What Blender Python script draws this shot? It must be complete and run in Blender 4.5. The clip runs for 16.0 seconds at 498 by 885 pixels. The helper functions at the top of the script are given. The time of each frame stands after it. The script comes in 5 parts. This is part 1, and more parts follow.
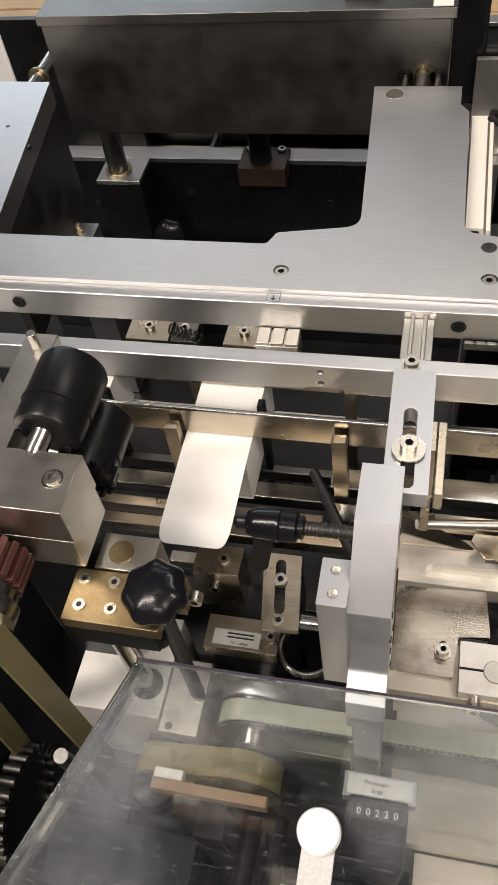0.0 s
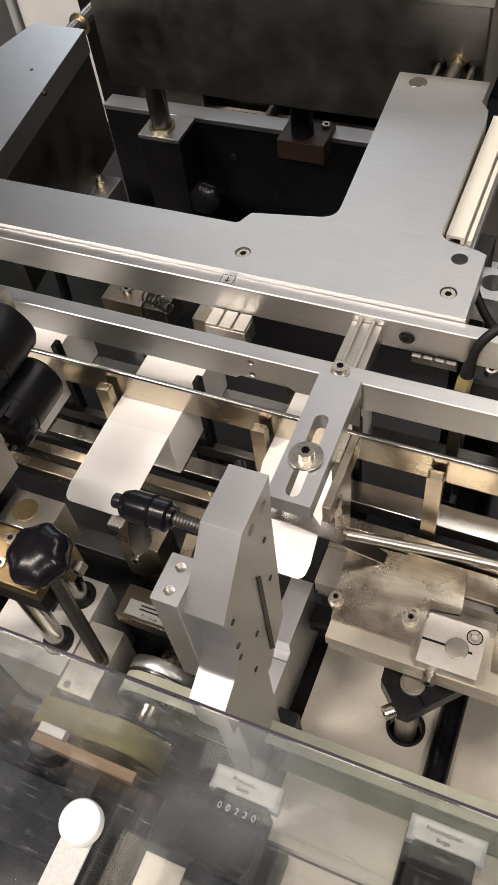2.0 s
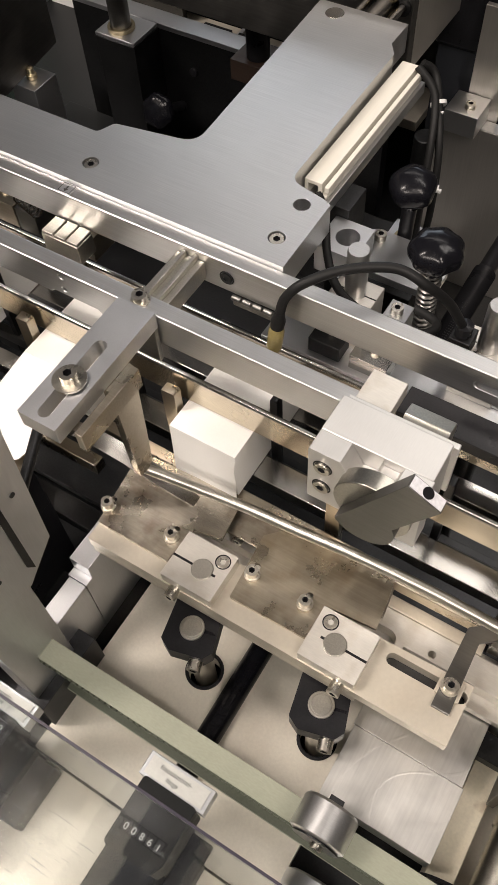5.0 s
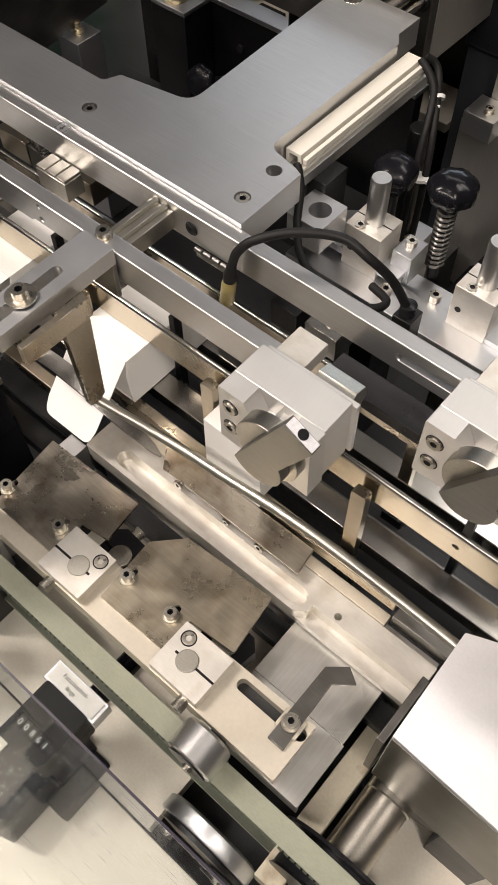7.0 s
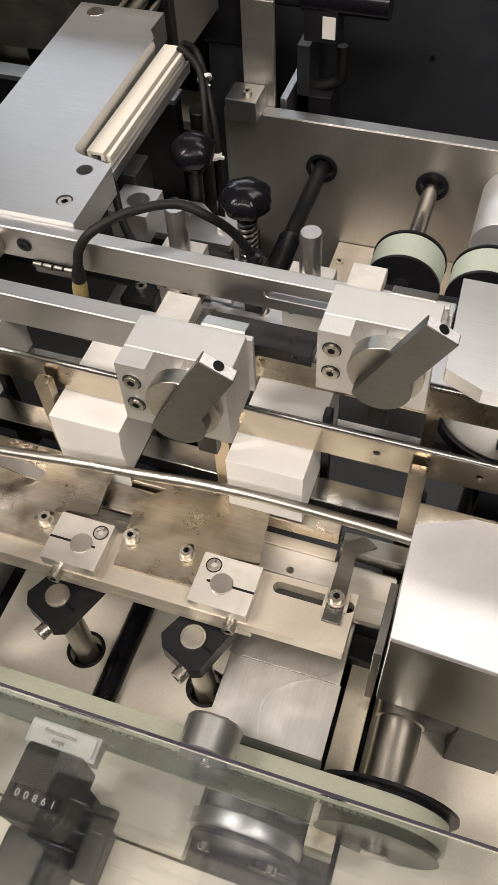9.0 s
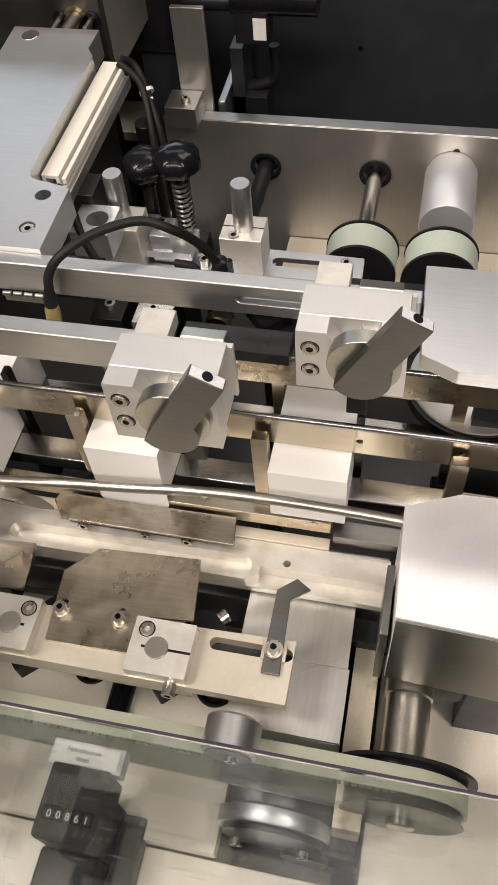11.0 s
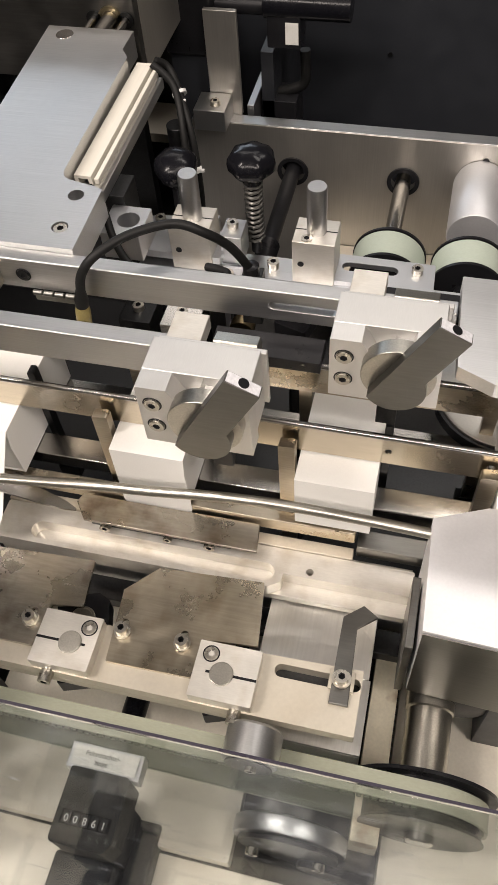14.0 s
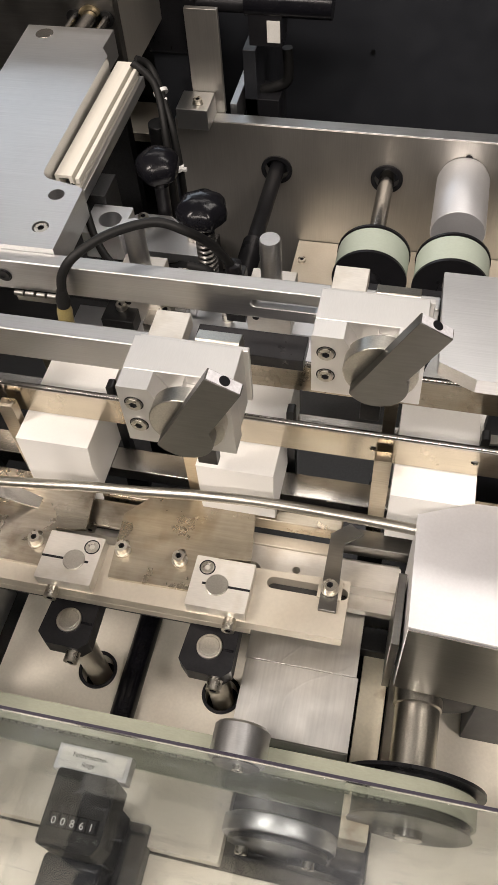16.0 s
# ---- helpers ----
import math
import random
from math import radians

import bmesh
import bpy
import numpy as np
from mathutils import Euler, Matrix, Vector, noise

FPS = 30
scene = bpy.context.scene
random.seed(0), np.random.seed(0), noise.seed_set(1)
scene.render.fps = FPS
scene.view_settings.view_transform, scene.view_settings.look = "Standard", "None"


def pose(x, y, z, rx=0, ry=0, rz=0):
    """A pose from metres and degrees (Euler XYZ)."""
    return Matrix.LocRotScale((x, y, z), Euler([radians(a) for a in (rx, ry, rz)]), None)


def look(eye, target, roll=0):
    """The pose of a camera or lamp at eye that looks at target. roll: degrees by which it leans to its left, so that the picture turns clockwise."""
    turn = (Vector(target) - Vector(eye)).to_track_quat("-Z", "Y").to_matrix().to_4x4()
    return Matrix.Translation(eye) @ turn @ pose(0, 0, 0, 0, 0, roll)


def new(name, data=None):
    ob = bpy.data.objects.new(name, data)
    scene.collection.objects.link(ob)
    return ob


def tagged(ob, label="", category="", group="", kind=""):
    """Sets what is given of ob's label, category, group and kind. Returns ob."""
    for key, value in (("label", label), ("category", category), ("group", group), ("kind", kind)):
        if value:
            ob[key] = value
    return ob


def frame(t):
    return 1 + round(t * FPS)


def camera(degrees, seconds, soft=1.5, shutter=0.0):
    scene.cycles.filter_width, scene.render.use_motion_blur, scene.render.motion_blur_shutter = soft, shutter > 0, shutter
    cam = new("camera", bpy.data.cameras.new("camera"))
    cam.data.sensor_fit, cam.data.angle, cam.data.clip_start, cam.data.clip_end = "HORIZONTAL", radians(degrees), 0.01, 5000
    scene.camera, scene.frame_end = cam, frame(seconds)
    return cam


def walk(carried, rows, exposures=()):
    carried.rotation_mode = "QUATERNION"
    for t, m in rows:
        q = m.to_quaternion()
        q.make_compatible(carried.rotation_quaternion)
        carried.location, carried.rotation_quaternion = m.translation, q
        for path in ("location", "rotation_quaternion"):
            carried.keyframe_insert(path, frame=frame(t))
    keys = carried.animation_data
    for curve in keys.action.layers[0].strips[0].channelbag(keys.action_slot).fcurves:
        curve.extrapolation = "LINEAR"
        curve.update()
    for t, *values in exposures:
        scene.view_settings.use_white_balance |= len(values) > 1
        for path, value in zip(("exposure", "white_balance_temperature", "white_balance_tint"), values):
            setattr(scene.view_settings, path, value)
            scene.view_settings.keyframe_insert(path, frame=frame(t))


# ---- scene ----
cam = camera(33.9, 16.0, soft=1.2)
PATH = [
    (0, (0.117, -0.437, 1.517), (-0.297, 0.717, -0.063), -10.7),
    (0.5, (0.156, -0.422, 1.521), (-0.339, 0.703, -0.056), -7.7),
    (1, (0.187, -0.405, 1.5), (-0.433, 0.645, -0.085), -8.1),
    (1.5, (0.211, -0.398, 1.504), (-0.418, 0.633, -0.09), -9.3),
    (2, (0.224, -0.386, 1.505), (-0.382, 0.639, -0.102), -10.1),
    (2.5, (0.241, -0.384, 1.504), (-0.34, 0.645, -0.109), -9.5),
    (3, (0.25, -0.379, 1.502), (-0.308, 0.646, -0.122), -9.6),
    (3.5, (0.246, -0.385, 1.492), (-0.273, 0.634, -0.149), -10.2),
    (4, (0.261, -0.37, 1.489), (-0.25, 0.628, -0.168), -8.1),
    (4.5, (0.323, -0.34, 1.482), (-0.239, 0.588, -0.198), -5.0),
    (5, (0.361, -0.308, 1.481), (-0.258, 0.565, -0.209), -4.4),
    (5.2, (0.374, -0.289, 1.478), (-0.247, 0.57, -0.217), -3.5),
    (7.3, (0.453, -0.304, 1.487), (-0.261, 0.492, -0.203), -1.0),
    (7.5, (0.453, -0.328, 1.482), (-0.239, 0.531, -0.187), -2.2),
    (8, (0.436, -0.378, 1.465), (-0.135, 0.632, -0.164), -4.6),
    (8.5, (0.419, -0.38, 1.458), (-0.067, 0.697, -0.156), -4.7),
    (9, (0.438, -0.366, 1.454), (0.002, 0.727, -0.164), -4.0),
    (9.2, (0.456, -0.358, 1.457), (0.04, 0.732, -0.168), -3.7),
    (11.3, (0.418, -0.379, 1.469), (0.087, 0.731, -0.161), -6.4),
    (11.5, (0.417, -0.381, 1.469), (0.088, 0.741, -0.153), -5.9),
    (12, (0.417, -0.376, 1.469), (0.083, 0.748, -0.152), -5.7),
    (12.5, (0.414, -0.373, 1.468), (0.081, 0.741, -0.158), -5.7),
    (13, (0.409, -0.372, 1.466), (0.073, 0.744, -0.159), -5.4),
    (13.5, (0.407, -0.367, 1.465), (0.057, 0.742, -0.162), -5.6),
    (14, (0.407, -0.373, 1.468), (0.05, 0.737, -0.157), -5.6),
    (14.5, (0.409, -0.377, 1.471), (0.052, 0.74, -0.15), -5.5),
    (15, (0.406, -0.377, 1.469), (0.047, 0.743, -0.148), -5.3),
    (15.5, (0.405, -0.375, 1.469), (0.054, 0.74, -0.153), -5.3),
    (16, (0.412, -0.372, 1.466), (0.075, 0.742, -0.16), -5.5),
]
walk(cam, [(t, look(eye, target, roll)) for t, eye, target, roll in PATH])

# ---------------------------------------------------------------- world and lights
world = bpy.data.worlds.new("hall_air")
world.use_nodes = True
scene.world = world
world.node_tree.nodes["Background"].inputs[0].default_value = (0.75, 0.8, 0.9, 1)
world.node_tree.nodes["Background"].inputs[1].default_value = 0.05


def hall_lamp(name, eye, target, sx, sy, watts, colour):
    data = bpy.data.lights.new(name, "AREA")
    data.shape, data.size, data.size_y, data.energy, data.color = "RECTANGLE", sx, sy, watts, colour
    ob = new(name, data)
    ob.matrix_world = look(eye, target)
    return ob


hall_lamp("ceiling_tube_light", (-1.3, -0.9, 3.7), (-0.1, -0.1, 1.0), 0.35, 2.0, 113, (1.0, 0.885, 0.80))
hall_lamp("ceiling_tube_light", (1.7, -1.0, 3.7), (0.3, -0.1, 1.0), 0.35, 2.0, 60, (1.0, 0.885, 0.80))
hall_lamp("ceiling_tube_light", (0.2, -2.4, 3.7), (0.2, -0.1, 1.0), 2.4, 0.35, 67, (1.0, 0.885, 0.80))
hall_lamp("ceiling_tube_light", (0.8, 1.5, 3.8), (0.5, -0.1, 1.0), 1.6, 0.35, 18, (1.0, 0.93, 0.87))
hall_lamp("ceiling_tube_light", (-0.9, 2.7, 3.8), (-0.9, 2.6, 1.0), 2.4, 0.35, 10, (1.0, 0.93, 0.88))
hall_lamp("window_daylight", (-2.2, 5.6, 2.9), (0.1, 0.1, 1.1), 4.2, 1.8, 65, (0.80, 0.89, 1.0))
scene.view_settings.exposure = 0.0

# ---------------------------------------------------------------- materials
Z0 = 1.1  # height of the frame plate's top over the hall floor
rnd = random.Random(7)


def ramp(nt, a, b, lo, hi):
    r = nt.nodes.new("ShaderNodeMapRange")
    r.inputs["From Min"].default_value, r.inputs["From Max"].default_value = lo, hi
    r.inputs["To Min"].default_value, r.inputs["To Max"].default_value = a, b
    return r


def surface(name, colour, rough=0.4, metal=0.0, grain=(600, 600, 600), grain_amount=0.1, bump=0.0, stain=0.0,
            stain_colour=(0.1, 0.06, 0.02), stain_scale=25.0, spread=0.12, coat=0.0, lines=0.0):
    """Principled surface with fine grain, broader blotches, roughness wear and optional stains."""
    m = bpy.data.materials.new(name)
    m.use_nodes = True
    nt = m.node_tree
    p = nt.nodes["Principled BSDF"]
    co = nt.nodes.new("ShaderNodeTexCoord")
    mp = nt.nodes.new("ShaderNodeMapping")
    mp.inputs["Scale"].default_value = grain
    nt.links.new(co.outputs["Object"], mp.inputs["Vector"])
    fine = nt.nodes.new("ShaderNodeTexNoise")
    fine.inputs["Scale"].default_value, fine.inputs["Detail"].default_value = 1.0, 4.0
    nt.links.new(mp.outputs[0], fine.inputs["Vector"])
    broad = nt.nodes.new("ShaderNodeTexNoise")
    broad.inputs["Scale"].default_value, broad.inputs["Detail"].default_value = stain_scale, 5.0
    broad.inputs["Roughness"].default_value = 0.62
    nt.links.new(co.outputs["Object"], broad.inputs["Vector"])
    info = nt.nodes.new("ShaderNodeObjectInfo")
    mul = nt.nodes.new("ShaderNodeMath")
    mul.operation = "MULTIPLY"
    a = ramp(nt, 1 - grain_amount, 1 + grain_amount, 0.3, 0.7)
    b = ramp(nt, 1 - spread, 1 + spread, 0.25, 0.75)
    nt.links.new(fine.outputs[0], a.inputs[0])
    nt.links.new(broad.outputs[0], b.inputs[0])
    nt.links.new(a.outputs[0], mul.inputs[0])
    nt.links.new(b.outputs[0], mul.inputs[1])
    c = ramp(nt, 0.95, 1.05, 0, 1)
    nt.links.new(info.outputs["Random"], c.inputs[0])
    mul2 = nt.nodes.new("ShaderNodeMath")
    mul2.operation = "MULTIPLY"
    nt.links.new(mul.outputs[0], mul2.inputs[0])
    nt.links.new(c.outputs[0], mul2.inputs[1])
    hsv = nt.nodes.new("ShaderNodeHueSaturation")
    hsv.inputs["Color"].default_value = (*colour, 1)
    nt.links.new(mul2.outputs[0], hsv.inputs["Value"])
    out = hsv.outputs[0]
    if stain > 0:
        spots = nt.nodes.new("ShaderNodeTexNoise")
        spots.inputs["Scale"].default_value, spots.inputs["Detail"].default_value = stain_scale * 1.7, 6.0
        nt.links.new(co.outputs["Object"], spots.inputs["Vector"])
        amount = ramp(nt, 0.0, stain, 0.5, 0.7)
        nt.links.new(spots.outputs[0], amount.inputs[0])
        mix = nt.nodes.new("ShaderNodeMix")
        mix.data_type = "RGBA"
        mix.inputs[7].default_value = (*stain_colour, 1)
        nt.links.new(amount.outputs[0], mix.inputs[0])
        nt.links.new(out, mix.inputs[6])
        out = mix.outputs[2]
    nt.links.new(out, p.inputs["Base Color"])
    r = ramp(nt, max(0.03, rough * (1 - 1.6 * spread)), min(1.0, rough * (1 + 1.6 * spread)), 0.3, 0.7)
    nt.links.new(broad.outputs[0], r.inputs[0])
    nt.links.new(r.outputs[0], p.inputs["Roughness"])
    p.inputs["Metallic"].default_value = metal
    p.inputs["Coat Weight"].default_value = coat
    if bump > 0:
        bp = nt.nodes.new("ShaderNodeBump")
        bp.inputs["Strength"].default_value, bp.inputs["Distance"].default_value = bump, 0.0004
        nt.links.new(fine.outputs[0], bp.inputs["Height"])
        nt.links.new(bp.outputs[0], p.inputs["Normal"])
    return m


def clear_plastic():
    """Scratched clear acrylic sheet: mostly see-through, with a dusty veil and gloss."""
    m = bpy.data.materials.new("scratched_acrylic")
    m.use_nodes = True
    nt = m.node_tree
    nt.nodes.remove(nt.nodes["Principled BSDF"])
    outn = nt.nodes["Material Output"]
    tr = nt.nodes.new("ShaderNodeBsdfTransparent")
    tr.inputs[0].default_value = (0.93, 0.95, 0.95, 1)
    df = nt.nodes.new("ShaderNodeBsdfDiffuse")
    df.inputs[0].default_value = (0.50, 0.52, 0.56, 1)
    gl = nt.nodes.new("ShaderNodeBsdfGlossy")
    gl.inputs["Roughness"].default_value = 0.08
    co = nt.nodes.new("ShaderNodeTexCoord")
    n1 = nt.nodes.new("ShaderNodeTexNoise")
    n1.inputs["Scale"].default_value, n1.inputs["Detail"].default_value = 9.0, 6.0
    n2 = nt.nodes.new("ShaderNodeTexNoise")
    n2.inputs["Scale"].default_value, n2.inputs["Detail"].default_value = 260.0, 3.0
    nt.links.new(co.outputs["Object"], n1.inputs["Vector"])
    nt.links.new(co.outputs["Object"], n2.inputs["Vector"])
    a = ramp(nt, 0.0, 0.15, 0.47, 0.74)
    b = ramp(nt, 0.0, 0.22, 0.7, 0.82)
    nt.links.new(n1.outputs[0], a.inputs[0])
    nt.links.new(n2.outputs[0], b.inputs[0])
    total = a
    for turn, stretch in ((0.5, (40, 2200, 1)), (-0.9, (34, 1900, 1)), (1.4, (60, 2000, 1))):
        mp = nt.nodes.new("ShaderNodeMapping")
        mp.inputs["Rotation"].default_value = (0, 0, turn)
        mp.inputs["Scale"].default_value = stretch
        nt.links.new(co.outputs["Object"], mp.inputs["Vector"])
        n3 = nt.nodes.new("ShaderNodeTexNoise")
        n3.inputs["Scale"].default_value, n3.inputs["Detail"].default_value = 1.0, 2.0
        nt.links.new(mp.outputs[0], n3.inputs["Vector"])
        s = ramp(nt, 0.0, 0.45, 0.69, 0.80)
        nt.links.new(n3.outputs[0], s.inputs[0])
        plus = nt.nodes.new("ShaderNodeMath")
        plus.operation = "ADD"
        nt.links.new(total.outputs[0], plus.inputs[0])
        nt.links.new(s.outputs[0], plus.inputs[1])
        total = plus
    add = nt.nodes.new("ShaderNodeMath")
    add.operation = "ADD"
    nt.links.new(total.outputs[0], add.inputs[0])
    nt.links.new(b.outputs[0], add.inputs[1])
    blur = nt.nodes.new("ShaderNodeBsdfRefraction")
    blur.inputs["Color"].default_value = (0.95, 0.95, 0.95, 1)
    blur.inputs["Roughness"].default_value, blur.inputs["IOR"].default_value = 0.12, 1.3
    m0 = nt.nodes.new("ShaderNodeMixShader")
    m0.inputs[0].default_value = 0.14
    nt.links.new(tr.outputs[0], m0.inputs[1])
    nt.links.new(blur.outputs[0], m0.inputs[2])
    m1 = nt.nodes.new("ShaderNodeMixShader")
    nt.links.new(add.outputs[0], m1.inputs[0])
    nt.links.new(m0.outputs[0], m1.inputs[1])
    nt.links.new(df.outputs[0], m1.inputs[2])
    fr = nt.nodes.new("ShaderNodeFresnel")
    fr.inputs[0].default_value = 1.49
    m2 = nt.nodes.new("ShaderNodeMixShader")
    nt.links.new(fr.outputs[0], m2.inputs[0])
    nt.links.new(m1.outputs[0], m2.inputs[1])
    nt.links.new(gl.outputs[0], m2.inputs[2])
    nt.links.new(m2.outputs[0], outn.inputs[0])
    return m


ALU = surface("brushed_aluminium", (0.613, 0.613, 0.613), 0.36, 1.0, (22, 1500, 1500), 0.06, 0.11, spread=0.03)
ALU_Y = surface("brushed_aluminium_lengthwise", (0.64, 0.64, 0.635), 0.38, 1.0, (1800, 25, 1800), 0.04, 0.08, spread=0.025)
ALU_MATT = surface("matt_anodised_aluminium", (0.605, 0.613, 0.630), 0.40, 1.0, (1200, 1200, 60), 0.03, 0.03, spread=0.05)
STEEL = surface("polished_steel", (0.43, 0.415, 0.39), 0.2, 1.0, (60, 900, 900), 0.03, 0.012, spread=0.1)
WARM = surface("worn_ground_steel", (0.42, 0.375, 0.30), 0.3, 1.0, (40, 700, 700), 0.08, 0.08, 0.25, (0.35, 0.26, 0.15), 28, 0.15)
BAND = surface("bright_rolled_steel_strip", (0.56, 0.50, 0.40), 0.24, 1.0, (15, 900, 900), 0.06, 0.05, spread=0.12)
DARK = surface("oily_dark_steel", (0.058, 0.059, 0.061), 0.44, 1.0, (500, 500, 500), 0.1, 0.1, spread=0.1)
# dark base colour stands in for the dark surroundings this metal reflects
SLIDE = surface("dark_reflection_slide", (0.165, 0.16, 0.152), 0.42, 1.0, (40, 40, 700), 0.08, 0.08, spread=0.12)
BLACKED = surface("blackened_steel", (0.014, 0.014, 0.016), 0.36, 0.2, (700, 700, 700), 0.15, 0.1, spread=0.2)
PLASTIC = surface("glossy_black_plastic", (0.006, 0.006, 0.008), 0.22, 0.0, (900, 900, 900), 0.1, 0.0, spread=0.2)
RUBBER = surface("black_rubber", (0.010, 0.010, 0.010), 0.55, 0.0, (900, 900, 900), 0.1, 0.02, spread=0.2)
CARD = surface("white_coated_cardboard", (0.92, 0.915, 0.89), 0.5, 0.0, (900, 900, 900), 0.015, 0.05, spread=0.02)
BELT = surface("pale_green_belt", (0.36, 0.37, 0.285), 0.55, 0.0, (300, 900, 900), 0.05, 0.1, spread=0.08)
TOOTHED = surface("olive_timing_belt", (0.165, 0.146, 0.062), 0.5, 0.0, (300, 900, 900), 0.08, 0.1, spread=0.1)
BRONZE = surface("worn_bronze", (0.30, 0.23, 0.13), 0.38, 1.0, (500, 500, 500), 0.1, 0.1, 0.4, (0.2, 0.13, 0.06), 40, 0.15)
PERTINAX = surface("tan_laminate", (0.292, 0.189, 0.112), 0.5, 0.0, (60, 600, 600), 0.12, 0.05, spread=0.1)
CREAM = surface("nickel_bed_plate", (0.61, 0.56, 0.47), 0.42, 0.5, (400, 400, 400), 0.03, 0.05, 0.12, (0.4, 0.3, 0.18), 16, 0.07)
BEDPLATE = surface("satin_nickel_bed", (0.78, 0.73, 0.63), 0.4, 0.15, (400, 400, 400), 0.04, 0.05, 0.14, (0.4, 0.3, 0.18), 16, 0.07)
PALE = surface("pale_machined_block", (0.722, 0.695, 0.642), 0.38, 0.65, (160, 1100, 1100), 0.035, 0.04, 0.3, (0.4, 0.32, 0.2), 30, 0.1)
RUSTY = surface("rust_stained_steel", (0.42, 0.385, 0.325), 0.30, 1.0, (60, 500, 500), 0.1, 0.12, 0.75, (0.13, 0.085, 0.055), 22, 0.22)
OXIDE = surface("dark_red_oxide_gear", (0.09, 0.035, 0.03), 0.45, 0.3, (500, 500, 500), 0.15, 0.1, spread=0.15)
BROWNISH = surface("brown_laminate_block", (0.036, 0.022, 0.016), 0.5, 0.0, (80, 600, 600), 0.15, 0.1, spread=0.15)
CASTING = surface("charcoal_painted_sheet", (0.021, 0.023, 0.028), 0.45, 0.0, (500, 500, 500), 0.08, 0.05, spread=0.12)
LABEL = surface("white_sticker", (0.686, 0.678, 0.642), 0.45, 0.0, (700, 700, 700), 0.03, 0.0, 0.15, (0.4, 0.38, 0.33), 60, 0.05)
INK = surface("black_ink", (0.03, 0.03, 0.03), 0.6)
WHITE = surface("white_plastic", (0.722, 0.722, 0.704), 0.35, 0.0, spread=0.04, grain_amount=0.02)
GREEN = surface("green_machine_paint", (0.01, 0.16, 0.07), 0.4, 0.0, spread=0.1)
WOOD = surface("pine_boards", (0.52, 0.36, 0.20), 0.55, 0.0, (6, 90, 90), 0.2, 0.1, spread=0.15)
CONCRETE = surface("grey_hall_floor", (0.18, 0.18, 0.17), 0.6, 0.0, (200, 200, 200), 0.15, 0.1, spread=0.15, stain_scale=3)
PLASTER = surface("hall_wall_paint", (0.30, 0.29, 0.28), 0.8, 0.0, (60, 60, 60), 0.05, 0.1, spread=0.06, stain_scale=1.5)
BRASS = surface("yellow_brass", (0.46, 0.39, 0.25), 0.3, 1.0, (500, 500, 500), 0.06, 0.05, spread=0.12)
AMBER = surface("amber_nozzle", (0.26, 0.21, 0.08), 0.3, 0.0, coat=0.5)
ZINC = surface("zinc_plated_screw", (0.56, 0.53, 0.47), 0.30, 1.0, (600, 600, 600), 0.1, 0.05, spread=0.15)
TEETH = surface("grimy_belt_teeth", (0.10, 0.11, 0.08), 0.6, 0.0, spread=0.2)
FOLD = surface("grey_worn_fold_steel", (0.40, 0.355, 0.28), 0.3, 1.0, (40, 600, 600), 0.08, 0.08, 0.35, (0.22, 0.16, 0.09), 30, 0.16)
IVORY = surface("ivory_profile_strip", (0.651, 0.625, 0.554), 0.42, 0.0, (500, 20, 500), 0.03, 0.03, spread=0.03)
STRIP = surface("rust_edged_bed_strip", (0.74, 0.68, 0.54), 0.45, 0.2, (400, 400, 400), 0.05, 0.06, 0.8, (0.22, 0.11, 0.03), 22, 0.1)
BACKPLATE = surface("satin_bearing_plate", (0.54, 0.52, 0.48), 0.42, 0.9, (700, 700, 20), 0.05, 0.08, spread=0.05)
# base colour darkened to stand in for dark reflections on lever and pillar
LEVER = surface("darkened_ground_steel", (0.20, 0.195, 0.182), 0.36, 1.0, (60, 700, 700), 0.06, 0.05, spread=0.12)
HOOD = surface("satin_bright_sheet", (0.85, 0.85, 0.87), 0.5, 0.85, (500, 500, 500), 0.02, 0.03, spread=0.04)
TURNED = surface("turned_satin_steel", (0.50, 0.48, 0.43), 0.34, 1.0, (900, 900, 900), 0.1, 0.08, spread=0.1)
STRAP = surface("milky_plastic_strap", (0.473, 0.473, 0.464), 0.5, 0.0, spread=0.06)
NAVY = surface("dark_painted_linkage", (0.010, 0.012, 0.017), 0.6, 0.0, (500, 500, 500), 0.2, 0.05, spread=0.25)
ROLLER = surface("pale_mint_belt", (0.404, 0.456, 0.387), 0.5, 0.0, (300, 900, 900), 0.04, 0.05, spread=0.06)
EDGE = surface("violet_tinted_acrylic_edge", (0.035, 0.03, 0.045), 0.3, 0.0, spread=0.1)
SATIN_BLACK = surface("satin_black_housing", (0.006, 0.006, 0.007), 0.36, 0.0, (900, 900, 900), 0.1, 0.0, spread=0.15)
BLOCK = surface("bright_satin_block", (0.74, 0.73, 0.71), 0.46, 0.9, (1600, 160, 1600), 0.018, 0.015, spread=0.04)
# pale colour that paints light onto the lever's tip
TIP = surface("light_painted_tip", (0.72, 0.72, 0.75), 0.6, 0.2, spread=0.05)
ACRYLIC = clear_plastic()
for m in (PLASTIC, RUBBER, SATIN_BLACK, BLACKED, NAVY):
    m.node_tree.nodes["Principled BSDF"].inputs["Specular IOR Level"].default_value = 0.25

# ---------------------------------------------------------------- mesh helpers (millimetres, z from the frame plate's top)


def bm_new():
    return bmesh.new()


